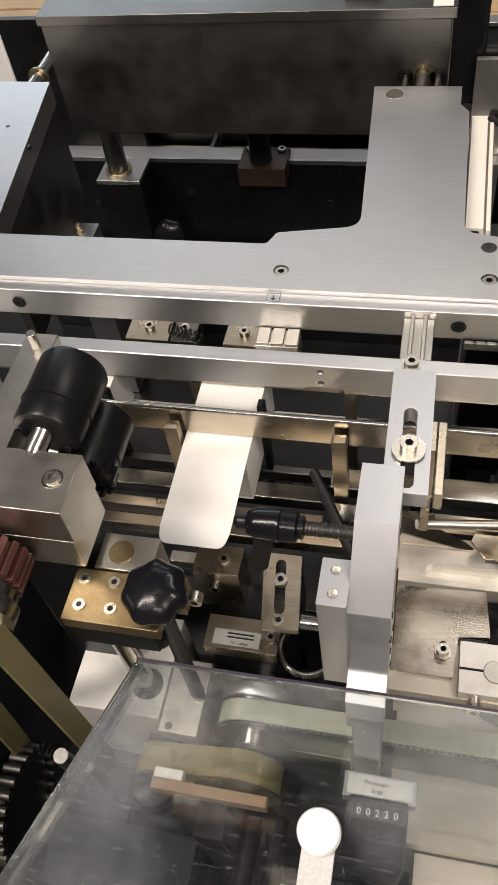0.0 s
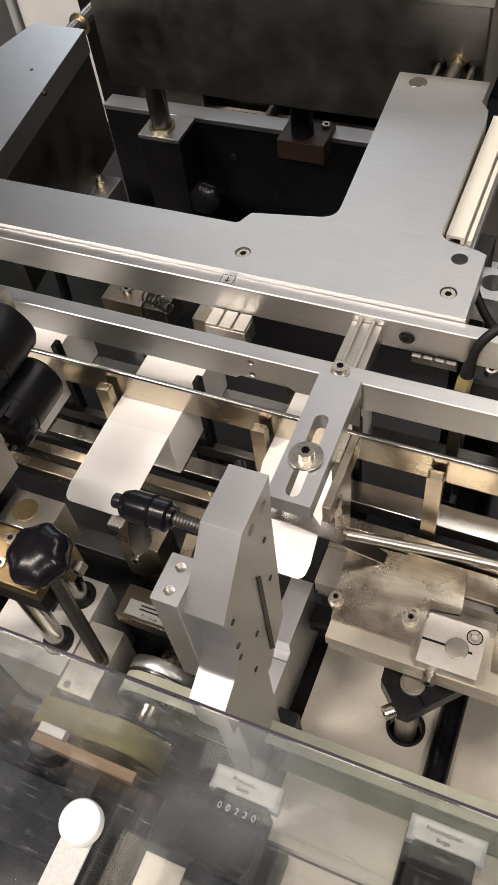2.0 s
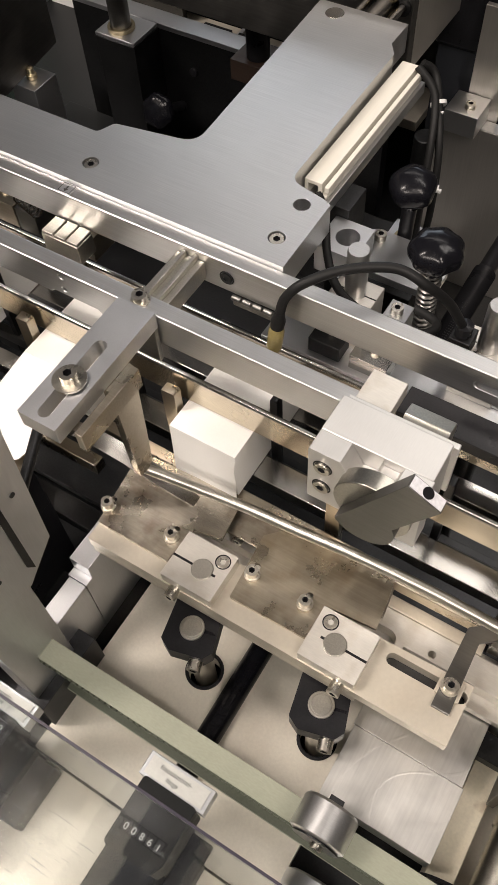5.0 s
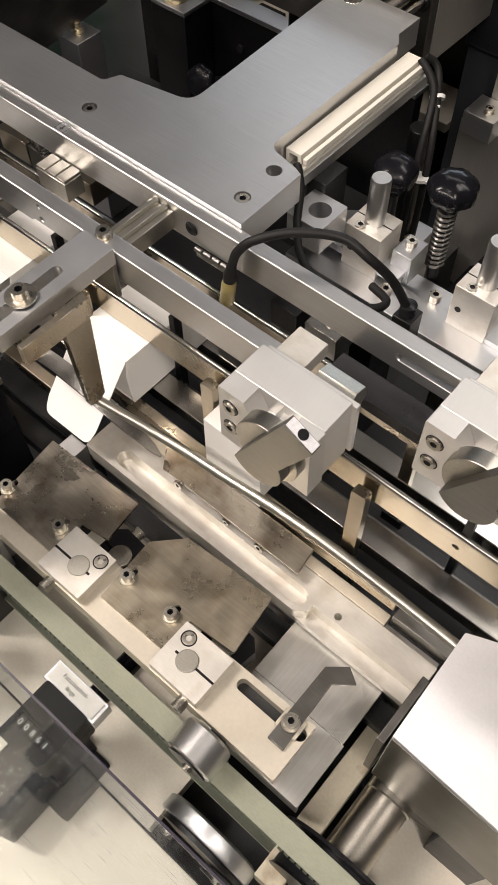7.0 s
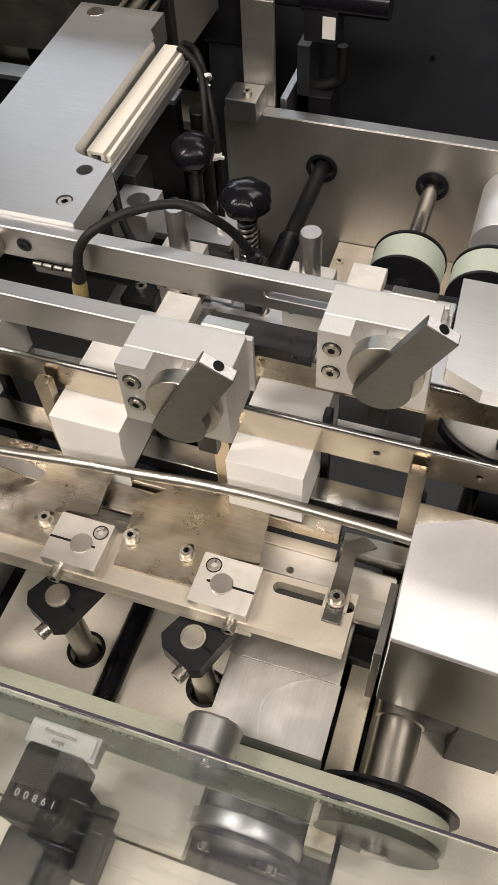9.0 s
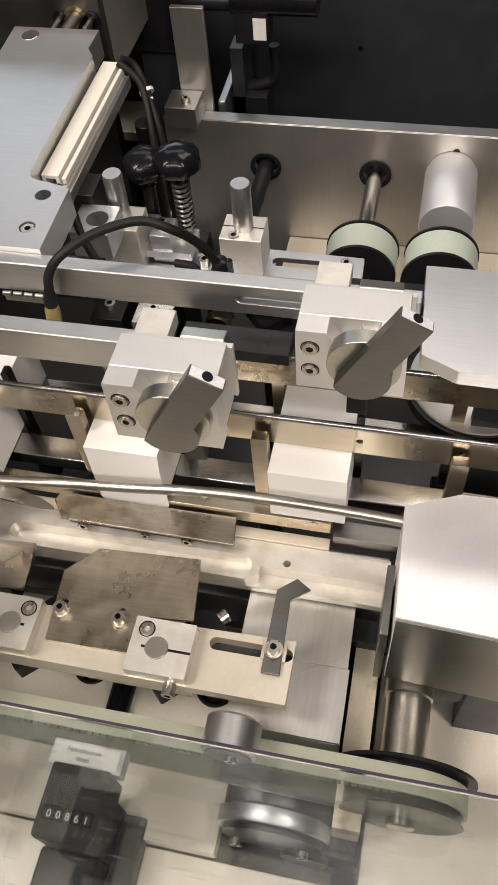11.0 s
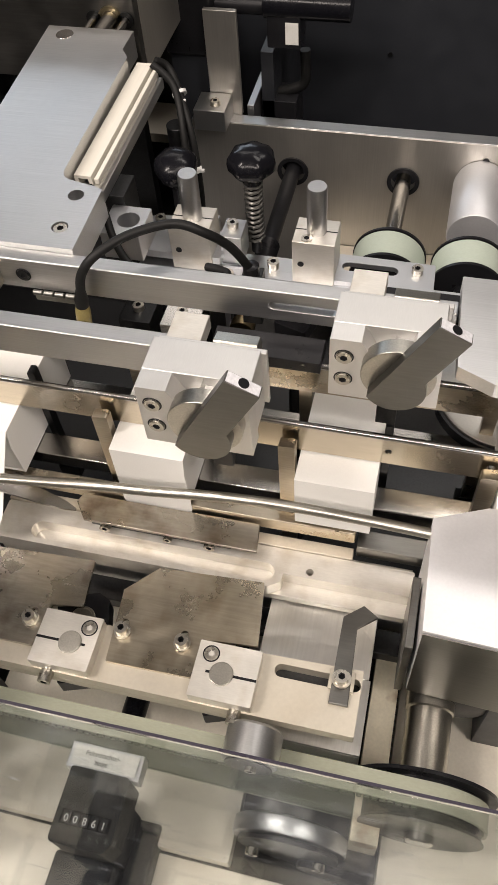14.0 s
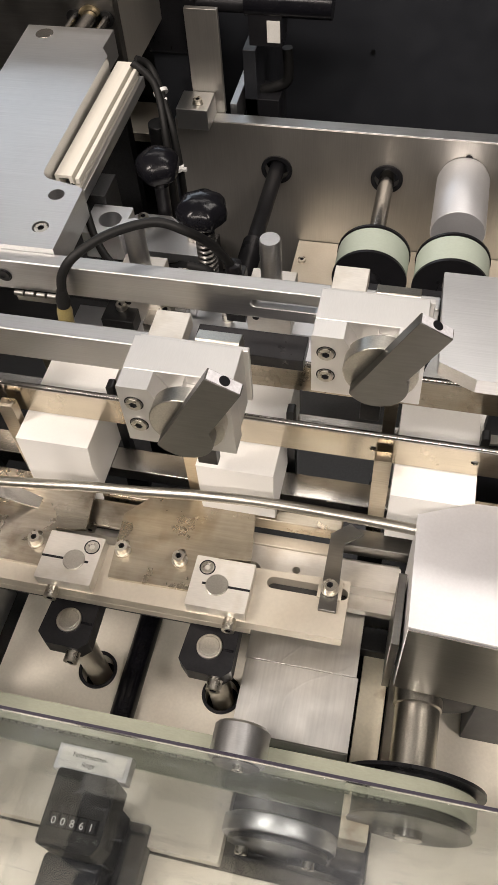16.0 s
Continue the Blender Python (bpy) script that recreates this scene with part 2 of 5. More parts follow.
def box(bm, x0, x1, y0, y1, z0, z1, m=None):
    vs = [bm.verts.new((x, y, z)) for z in (z0, z1) for x, y in ((x0, y0), (x1, y0), (x1, y1), (x0, y1))]
    for f in ((3, 2, 1, 0), (4, 5, 6, 7), (0, 1, 5, 4), (1, 2, 6, 5), (2, 3, 7, 6), (3, 0, 4, 7)):
        bm.faces.new([vs[i] for i in f])
    if m is not None:
        for v in vs:
            v.co = m @ v.co
    return bm


def cyl(bm, p0, p1, r, seg=24, r1=None, cap=True):
    """Cylinder or cone from p0 to p1."""
    p0, p1 = Vector(p0), Vector(p1)
    d = (p1 - p0).normalized()
    u = d.orthogonal().normalized()
    w = d.cross(u)
    r1 = r if r1 is None else r1
    rings = []
    for p, rr in ((p0, r), (p1, r1)):
        rings.append([bm.verts.new(p + (u * math.cos(a) + w * math.sin(a)) * rr) for a in [2 * math.pi * i / seg for i in range(seg)]])
    for i in range(seg):
        j = (i + 1) % seg
        bm.faces.new((rings[0][i], rings[0][j], rings[1][j], rings[1][i]))
    if cap:
        bm.faces.new(list(reversed(rings[0])))
        bm.faces.new(rings[1])
    return bm


def lathe(bm, base, axis, prof, seg=28):
    """Turned body: prof is a list of (radius, height along axis) from base."""
    base, d = Vector(base), Vector(axis).normalized()
    u = d.orthogonal().normalized()
    w = d.cross(u)
    rings = []
    for r, hh in prof:
        rings.append([bm.verts.new(base + d * hh + (u * math.cos(2 * math.pi * i / seg) + w * math.sin(2 * math.pi * i / seg)) * max(r, 0.01)) for i in range(seg)])
    for a, b in zip(rings, rings[1:]):
        for i in range(seg):
            j = (i + 1) % seg
            bm.faces.new((a[i], a[j], b[j], b[i]))
    bm.faces.new(list(reversed(rings[0])))
    bm.faces.new(rings[-1])
    return bm


def tube(bm, pts, r, seg=12, close=False):
    """Bent rod or cable along pts, smoothed by Catmull-Rom."""
    P = [Vector(p) for p in pts]
    path = []
    for i in range(len(P) - 1):
        a, b, c, d = P[max(i - 1, 0)], P[i], P[i + 1], P[min(i + 2, len(P) - 1)]
        for k in range(8):
            s = k / 8
            path.append(0.5 * ((2 * b) + (c - a) * s + (2 * a - 5 * b + 4 * c - d) * s * s + (3 * b - a - 3 * c + d) * s ** 3))
    path.append(P[-1])
    rings, u = [], None
    for i, p in enumerate(path):
        d = (path[min(i + 1, len(path) - 1)] - path[max(i - 1, 0)]).normalized()
        u = d.orthogonal().normalized() if u is None else (u - d * u.dot(d)).normalized()
        w = d.cross(u)
        rings.append([bm.verts.new(p + (u * math.cos(2 * math.pi * k / seg) + w * math.sin(2 * math.pi * k / seg)) * r) for k in range(seg)])
    for a, b in zip(rings, rings[1:]):
        for k in range(seg):
            j = (k + 1) % seg
            bm.faces.new((a[k], a[j], b[j], b[k]))
    bm.faces.new(list(reversed(rings[0])))
    bm.faces.new(rings[-1])
    return bm


def circle(cx, cy, r, n=20):
    return [(cx + r * math.cos(2 * math.pi * i / n), cy + r * math.sin(2 * math.pi * i / n)) for i in range(n)]


def stadium(x0, y0, x1, y1, r, n=8):
    a = math.atan2(y1 - y0, x1 - x0)
    out = [(x1 + r * math.cos(a + t), y1 + r * math.sin(a + t)) for t in [-math.pi / 2 + math.pi * i / n for i in range(n + 1)]]
    out += [(x0 + r * math.cos(a + t), y0 + r * math.sin(a + t)) for t in [math.pi / 2 + math.pi * i / n for i in range(n + 1)]]
    return out


def rounded(pts, radii, n=6):
    """Polygon with its corners rounded; radii one a corner."""
    out = []
    for i, (p, r) in enumerate(zip(pts, radii)):
        p = Vector((*p, 0))
        a, b = Vector((*pts[i - 1], 0)), Vector((*pts[(i + 1) % len(pts)], 0))
        if r <= 0:
            out.append((p.x, p.y))
            continue
        da, db = (a - p).normalized(), (b - p).normalized()
        half = da.angle(db) / 2
        t = min(r / math.tan(half), (a - p).length * 0.49, (b - p).length * 0.49)
        s, e = p + da * t, p + db * t
        for k in range(n + 1):
            f = k / n
            q = s * (1 - f) ** 2 + p * 2 * f * (1 - f) + e * f * f
            out.append((q.x, q.y))
    return out


def plate(bm, outline, a, b, holes=(), axis="z"):
    """Flat body with real holes: outline and holes in the plane across the axis, from a to b along it."""
    def put(p, h):
        return (p[0], p[1], h) if axis == "z" else (p[0], h, p[1]) if axis == "y" else (h, p[0], p[1])
    caps = []
    loops = []
    for hgt in (a, b):
        edges, rows = [], []
        for loop in (outline, *holes):
            vs = [bm.verts.new(put(p, hgt)) for p in loop]
            edges += [bm.edges.new((vs[i], vs[(i + 1) % len(vs)])) for i in range(len(vs))]
            rows.append(vs)
        bmesh.ops.triangle_fill(bm, use_beauty=True, use_dissolve=False, edges=edges)
        loops.append(rows)
    for lo, hi in zip(*loops):
        for i in range(len(lo)):
            j = (i + 1) % len(lo)
            bm.faces.new((lo[i], lo[j], hi[j], hi[i]))
    return bm


def finish(name, bm, mat, smooth=38):
    bmesh.ops.recalc_face_normals(bm, faces=bm.faces[:])
    for f in bm.faces:
        f.smooth = True
    lim = radians(smooth)
    for e in bm.edges:
        if len(e.link_faces) == 2 and e.calc_face_angle(0.0) > lim:
            e.smooth = False
    me = bpy.data.meshes.new(name)
    bm.to_mesh(me)
    bm.free()
    me.materials.append(mat)
    return me


def thing(name, x, y, z, label, category, group="", kind=""):
    ob = new(name)
    ob.empty_display_size = 0.01
    ob.location = (x / 1000, y / 1000, Z0 + z / 1000)
    return tagged(ob, label, category, group, kind)


def root_of(ob):
    while ob.parent:
        ob = ob.parent
    return ob


def part(name, bm, mat, parent, label="", bevel=0.5):
    """One mesh under a thing or a part; bm in millimetres of the machine."""
    o = root_of(parent).location
    bmesh.ops.transform(bm, matrix=Matrix.Translation((-o.x, -o.y, Z0 - o.z)) @ Matrix.Scale(0.001, 4), verts=bm.verts[:])
    ob = new(name, finish(name, bm, mat))
    ob.parent = parent
    if bevel > 0:
        bv = ob.modifiers.new("worn_edge", "BEVEL")
        bv.width, bv.segments, bv.limit_method, bv.angle_limit = bevel / 1000, 2, "ANGLE", radians(38)
        bv.harden_normals = False
    if label:
        ob["label"] = label
    return ob


def single(name, bm, mat, x, y, z, label, category, group="", kind="", bevel=0.5):
    """A thing that is one mesh."""
    bmesh.ops.transform(bm, matrix=Matrix.Scale(0.001, 4) @ Matrix.Translation((-x, -y, -z)), verts=bm.verts[:])
    ob = new(name, finish(name, bm, mat))
    ob.location = (x / 1000, y / 1000, Z0 + z / 1000)
    if bevel > 0:
        bv = ob.modifiers.new("worn_edge", "BEVEL")
        bv.width, bv.segments, bv.limit_method, bv.angle_limit = bevel / 1000, 2, "ANGLE", radians(38)
    return tagged(ob, label, category, group, kind)


_screws = {}


def screw(parent, x, y, z, r=5.0, hgt=5.0, washer=0.0, axis="z", mat=None, name="screw"):
    """Socket head cap screw with a real hexagon recess; its head stands on (x, y, z)."""
    key = (r, hgt, washer, (mat or ZINC).name)
    if key not in _screws:
        bm = bm_new()
        hexa = [(r * 0.52 * math.cos(math.pi / 3 * i), r * 0.52 * math.sin(math.pi / 3 * i)) for i in range(6)]
        plate(bm, circle(0, 0, r, 20), hgt * 0.4, hgt, [hexa])
        cyl(bm, (0, 0, 0), (0, 0, hgt * 0.41), r, 20)
        if washer:
            plate(bm, circle(0, 0, washer, 24), -0.2, 1.2, [circle(0, 0, r * 0.7, 16)])
        bmesh.ops.transform(bm, matrix=Matrix.Scale(0.001, 4), verts=bm.verts[:])
        me = finish(name, bm, mat or ZINC)
        # recess faces are coloured black to paint in the shade inside the socket
        me.materials.append(BLACKED)
        for f in me.polygons:
            q = f.center * 1000
            if math.hypot(q.x, q.y) < r * 0.5 and hgt * 0.2 < q.z < hgt * 0.97:
                f.material_index = 1
        _screws[key] = me
    ob = new(name, _screws[key])
    o = root_of(parent).location
    ob.parent = parent
    turn = {"z": pose(0, 0, 0), "y": pose(0, 0, 0, 90), "x": pose(0, 0, 0, 0, 90), "-x": pose(0, 0, 0, 0, -90)}[axis]
    ob.matrix_local = Matrix.Translation((x / 1000 - o.x, y / 1000 - o.y, Z0 + z / 1000 - o.z)) @ turn @ pose(0, 0, 0, 0, 0, rnd.uniform(0, 60))
    return ob

# ---------------------------------------------------------------- hall and machine body
def hall():
    fl = single("floor", box(bm_new(), -6000, 6000, -4000, 6000, -1130, -1100), CONCRETE, 0, 0, -1100, "grey concrete hall floor", "floor", kind="structure", bevel=0)
    single("ceiling", box(bm_new(), -6000, 6000, -4000, 6000, 2900, 2930), PLASTER, 0, 0, 2900, "plain pale hall ceiling", "ceiling", kind="structure", bevel=0)
    for nm, b in (("wall_west", (-6020, -6000, -4000, 6000)), ("wall_east", (6000, 6020, -4000, 6000)), ("wall_south", (-6020, 6020, -4020, -4000)), ("wall_north", (-6020, 6020, 6000, 6020))):
        single(nm, box(bm_new(), *b, -1100, 2900), PLASTER, (b[0] + b[1]) / 2, (b[2] + b[3]) / 2, -1100, "pale painted hall wall", "wall", kind="structure", bevel=0)
    ob = thing("wooden_pallet", -1050, 1700, -900, "stack of pale pine boards on the hall floor", "pallet")
    for i in range(6):
        y = 1420 + i * 112
        part("board", box(bm_new(), -1300, -850, y, y + 100, -620, -600), WOOD, ob)
    for x in (-1280, -1100, -940):
        part("block", box(bm_new(), x, x + 80, 1425, 2085, -1100, -620.4), WOOD, ob)
    ob = thing("wooden_crate", 700, 1300, -900, "pale pine crate lid behind the machine", "crate")
    for i in range(6):
        y = 900 + i * 125
        part("board", box(bm_new(), 150, 1300, y, y + 118, -430, -405), WOOD, ob)
    part("body", box(bm_new(), 160, 1290, 905, 1640, -1100, -432), WOOD, ob)
    ob = thing("machine_cabinet", -900, 900, -1100, "green painted machine cabinet beyond the carton line", "cabinet")
    part("body", box(bm_new(), -1150, -770, 690, 1000, -1100, -60), GREEN, ob, bevel=6)
    part("post", box(bm_new(), -752, -708, 680, 720, -1100, -60), ALU_MATT, ob)
    part("panel", box(bm_new(), -704, -566, 700, 720, -1100, -60), WHITE, ob, "white sheet panel", bevel=3)


def machine_body():
    ob = thing("machine_bed", 300, 0, -1100, "dark steel bed of the cartoning machine", "machine")
    part("deck", box(bm_new(), -1100, 1300, -420, 900, -420, -400), DARK, ob)
    part("front_skirt", box(bm_new(), -1100, 1300, -440, -421, -1100, -405), CASTING, ob)
    part("rear_skirt", box(bm_new(), -1100, 1300, 901, 920, -1100, -405), CASTING, ob)
    part("channel_floor", box(bm_new(), -1100, 1300, -80, 60, -330, -322), DARK, ob)
    part("rear_sill", box(bm_new(), -420, 160, 345, 420, -399, -330), DARK, ob)
    # bed plates round the crank shafts
    for i, (x0, x1, cx) in enumerate(((112, 224, 197), (236, 332, 305.4))):
        bm = bm_new()
        plate(bm, rounded([(x0, -290), (x1, -290), (x1, -86), (x0, -86)], [2] * 4), -325, -305, [circle(cx, -167, 14, 28)])
        part("bed_plate", bm, BEDPLATE, ob, "satin nickel bed plate")
        bm = bm_new()
        plate(bm, circle(cx, -167, 16.5, 32), -305.5, -303.5, [circle(cx, -167, 13.6, 32)])
        part("bearing_ring", bm, BLACKED, ob)
    part("bed_plate", box(bm_new(), -144, -67, -252, -167, -330, -215), LABEL, ob, "white coated bed plate")
    part("bed_plate", box(bm_new(), -176, 80, -262, -150, -350, -331), DARK, ob)
    bm = box(bm_new(), 262, 760, 346, 429, -345, -335)
    part("rear_bed_plate", bm, CREAM, ob, "cream rear bed plate")
    for x in (272, 509):
        screw(ob, x, 392, -335, 5, 3)
    part("bed_plate", box(bm_new(), 416, 436, -262, -96, -300, -262), STRIP, ob, "rust-stained bed strip")
    part("bed_plate", box(bm_new(), 440, 900, -420, -110, -335, -315), BEDPLATE, ob)
    part("bed_plate", box(bm_new(), 100, 420, -420, -292, -345, -325), BEDPLATE, ob)
    part("bed_strip", box(bm_new(), 20, 98, -420, -330, -360, -350), BEDPLATE, ob)
    bm = cyl(bm_new(), (230, -300, -300), (230, -90, -300), 10, 20)
    part("shaft", bm, PLASTIC, ob, "black shaft between the bed plates")
    # lower carton rails, set back beyond the folding station
    for x0, x1, y0, y1, z, mt in ((-1000, 40, -62, -46, -174, STEEL), (-1000, 40, -82, -72, -178, WARM), (-1000, 60, -100, -89, -180, WARM),
                                  (42, 1200, -46, -25, -173, STEEL), (42, 386, -68, -58, -178, WARM), (-1000, 1200, -20, -12, -196, LEVER),
                                  (-1000, 1200, 16, 34, -173, STEEL), (-1000, 440, -128, -108, -250, DARK), (388, 470, -74, -58, -186, LEVER)):
        part("rail", box(bm_new(), x0, x1, y0, y1, z - 14, z), mt, ob, bevel=0.8)
    rng = random.Random(3)
    for i in range(22):
        x = -330 + i * 38 + rng.uniform(-6, 6)
        part("chain_link", box(bm_new(), x, x + 26, -8, 4, -246, -232), DARK, ob)
    ob = single("drive_guard", box(bm_new(), -262, -250, -420, -120, -410, -120), CASTING, -256, -300, -400, "dark panel under the drive belts", "panel")


def frame_plate():
    ob = thing("frame_plate", 0, 40, 0, "brushed aluminium T-shaped frame plate over the carton line", "plate")
    out = rounded([(-400, 12), (171, 12), (170, 77), (163, 80), (134, 86), (132, 250), (124, 262), (124, 292), (44, 292), (54, 88), (-11, 77), (-17, 63), (-255, 63), (-289, 302), (-351, 304), (-400, 60)],
                  [0, 0, 0, 0, 12, 6, 0, 0, 0, 15, 4, 5, 10, 0, 0, 0])
    holes = [circle(0, 33, 6, 24), circle(154, 33, 6, 24), circle(153, 68, 6, 24)]
    bm = bm_new()
    plate(bm, out, -24, 0, holes)
    part("plate", bm, ALU, ob, bevel=0.6)
    # the arm's inner side, with its dark reflection put into the colour
    part("inner_skirt", box(bm_new(), -9, 0, 0, 238, -140, -24.5, Matrix.Translation((-257, 66, 0)) @ Matrix.Rotation(radians(8.1), 4, "Z")), SLIDE, ob)
    for x, y in ((0, 33), (154, 33)):
        screw(ob, x, y, -5.5, 5.0, 4.6)
    bm = cyl(bm_new(), (153, 68, -16), (153, 68, -10), 5.9, 24)
    part("pin", bm, DARK, ob)
    part("pin", cyl(bm_new(), (64, 279, -3), (64, 279, 0.4), 8, 28), STEEL, ob)
    for x, y in ((-304, 222), (-270, 190)):
        part("pin", cyl(bm_new(), (x, y, -3), (x, y, 0.3), 2.2, 12), DARK, ob)
    # beam along its front
    bm = bm_new()
    slot = stadium(313, -17, 352, -17, 3.2)
    plate(bm, [(-420, -30), (430, -30), (430, -4), (-420, -4)], 0.3, 12, [slot], axis="y")
    beam = part("beam", bm, ALU, ob, "brushed aluminium beam", bevel=0.9)
    for x in (-212, 135):
        bm = bm_new()
        plate(bm, circle(x, -17, 5.6, 24), -0.6, 0.2, [circle(x, -17, 4.6, 24)], axis="y")
        part("counterbore", bm, DARK, beam)
        screw(beam, x, 0.2, -17, 4.4, 1.6, axis="y", mat=DARK)
    mark = part("arrow_mark", box(bm_new(), -7, 4, 1.5, 11, -4, -3.4), ALU_MATT, beam, "small engraved arrow plate", bevel=0.1)
    bm = bm_new()
    plate(bm, [(-2, 8.5), (-1, 8.5), (-1, 5.4), (0.6, 5.4), (-1.5, 3), (-3.6, 5.4), (-2, 5.4)], -3.39, -3.2)
    part("arrow", bm, INK, mark, bevel=0)
    bm = bm_new()
    for a in ((-6.6, 3.6, 1.9, 2.3), (-6.6, 3.6, 10.2, 10.6), (-6.6, -6.2, 1.9, 10.6), (3.2, 3.6, 1.9, 10.6)):
        box(bm, a[0], a[1], a[2], a[3], -3.39, -3.25)
    part("border", bm, INK, mark, bevel=0)
    # hinge plate on the beam's front
    bm = box(bm_new(), 140, 172, -2.4, 0.1, -38, -31)
    hinge = part("hinge", bm, LEVER, beam)
    for i in range(4):
        part("knuckle", cyl(bm_new(), (140 + i * 8.2, -3, -30), (147 + i * 8.2, -3, -30), 2, 10), LEVER, hinge)
    # upper box on the two arms
    bx = thing("upper_slide_box", -90, 350, -60, "metal slide box behind the frame plate, coloured dark for its reflection", "housing")
    part("front", box(bm_new(), -297, 110, 334, 346, -78, 42), SLIDE, bx, bevel=1)
    part("top", box(bm_new(), -299, 114, 331, 500, 42.5, 52), LEVER, bx, "grey top cover")
    part("side", box(bm_new(), -297, -286, 346.5, 500, -76, 42), SLIDE, bx)
    part("side", box(bm_new(), 99, 110, 346.5, 500, -76, 42), BACKPLATE, bx, "pale side cheek")
    part("lid", box(bm_new(), 10, 44, 352, 384, 53, 58), BROWNISH, bx)
    part("name_plate", box(bm_new(), 92, 110, 333, 440, 52.6, 53.4), LABEL, bx, "white label strip", bevel=0)
    for x, z, r in ((-316, -13, 8), (86, -13, 8), (70, -13, 3.5), (101, -13, 3.5)):
        part("guide_rod", cyl(bm_new(), (x, 288, z), (x, 410, z), r, 24), STEEL, bx)
        bm = bm_new()
        plate(bm, circle(x, z, r + 4, 24), 331.6, 333.8, [circle(x, z, r + 0.3, 24)], axis="y")
        part("bush", bm, BRASS if r > 5 else DARK, bx, bevel=0)
    # pillars below
    dk = thing("rear_gearbox", -120, 370, -400, "dark oily gearbox wall with guide pillars", "gearbox")
    part("wall", box(bm_new(), -397, 51, 445, 461, -399, -191), DARK, dk)
    part("back_wall", box(bm_new(), -480, 96, 600, 608, -399, -100), DARK, dk)
    part("rear_ledge", box(bm_new(), -430, 60, 520, 590, -275, -262), CREAM, dk, "pale rear ledge")
    for x in (-258, -205):
        part("ledge_block", box(bm_new(), x, x + 42, 512, 540, -262, -232), BLACKED, dk)
    part("ledge_bar", box(bm_new(), -214, -208, 500, 590, -262, -240), ALU_MATT, dk)
    part("end_wall", box(bm_new(), -480, -310, 560, 570, -300, -60), DARK, dk)
    part("cap", box(bm_new(), -397, 51, 444, 470, -190.8, -184.5), ALU_MATT, dk, "scuffed aluminium cap strip")
    # dark block with a thin pale top added: shaded front and lit top by colour
    part("pillar_block", box(bm_new(), -319, -261, 394, 443.6, -399, -189.6), DARK, dk)
    part("pillar_cap", box(bm_new(), -319, -261, 394, 443.6, -189, -184.5), ALU_MATT, dk)
    # darkened steel paints in the dark surroundings this polished pillar mirrors
    part("pillar", cyl(bm_new(), (-294, 415, -184), (-294, 415, 30), 12.6, 28), LEVER, dk)
    bm = bm_new()
    plate(bm, circle(-294, 415, 17, 28), -184.5, -180, [circle(-294, 415, 12.9, 28)])
    part("collar", bm, BRASS, dk)
    part("slide_block", box(bm_new(), -137, -77, 415, 461, -203, -177.6), BROWNISH, dk, "brown laminate slide block")
    part("pillar", cyl(bm_new(), (-110, 434, -177), (-110, 434, 30), 13.8, 28), BLACKED, dk)
    for x in (-127, -87):
        screw(dk, x, 454, -177.6, 5.2, 4)
    for x, z in ((-213, -235), (-156, -281), (-52, -293), (-27, -247), (-351, -258)):
        part("plug", cyl(bm_new(), (x, 445.5, z), (x, 442, z), 5.5, 14), BLACKED, dk)
    kb = thing("star_knob", -236, 388, -270, "black star knob on a threaded spindle inside the frame", "knob")
    star_knob(kb, (-234, 388, -262), (0.1, -0.9, 0.45), 22)
    part("spindle", cyl(bm_new(), (-234, 388, -262), (-236, 444, -290), 6, 16), BLACKED, kb)
    ob = thing("sensor_block", -290, 250, -160, "small steel block with a brass fitting inside the frame", "block")
    part("body", box(bm_new(), -296, -262, 226, 262, -399, -146), ALU_MATT, ob)
    part("fitting", lathe(bm_new(), (-280, 244, -146), (0, 0, 1), [(6, 0), (6, 5), (4, 6), (4, 12), (2, 13)], 14), BRASS, ob)
    ob = thing("clamp_lever", -340, 300, -150, "black clamp lever inside the frame", "lever")
    part("lever", cyl(bm_new(), (-380, 250, -140), (-330, 322, -120), 9, 16), PLASTIC, ob)
    part("stud", cyl(bm_new(), (-380, 250, -145), (-390, 236, -399), 7, 14), DARK, ob)


def star_knob(parent, c, axis, r, lobes=6, hgt=15):
    """Moulded star grip: lobed crown with a domed top and a hub below."""
    d = Vector(axis).normalized()
    u = d.orthogonal().normalized()
    w = d.cross(u)
    bm = bm_new()
    n = 72
    rings = []
    for rr, hh in ((0.5, -0.66), (0.82, -0.52), (0.97, -0.3), (1.0, 0.0), (0.97, 0.2), (0.86, 0.42), (0.64, 0.58), (0.34, 0.67), (0.1, 0.69)):
        ring = []
        for i in range(n):
            a = 2 * math.pi * i / n
            lobe = 1 - 0.085 * (0.5 - 0.5 * math.cos(lobes * a)) * min(1.0, rr * 1.1)
            ring.append(bm.verts.new(Vector(c) + d * hh * hgt + (u * math.cos(a) + w * math.sin(a)) * r * rr * lobe))
        rings.append(ring)
    for a, b in zip(rings, rings[1:]):
        for i in range(n):
            bm.faces.new((a[i], a[(i + 1) % n], b[(i + 1) % n], b[i]))
    bm.faces.new(list(reversed(rings[0])))
    bm.faces.new(rings[-1])
    part("grip", bm, PLASTIC, parent, bevel=0)
    part("hub", cyl(bm_new(), Vector(c) - d * hgt * 1.15, Vector(c) - d * hgt * 0.6, r * 0.42, 20), PLASTIC, parent)


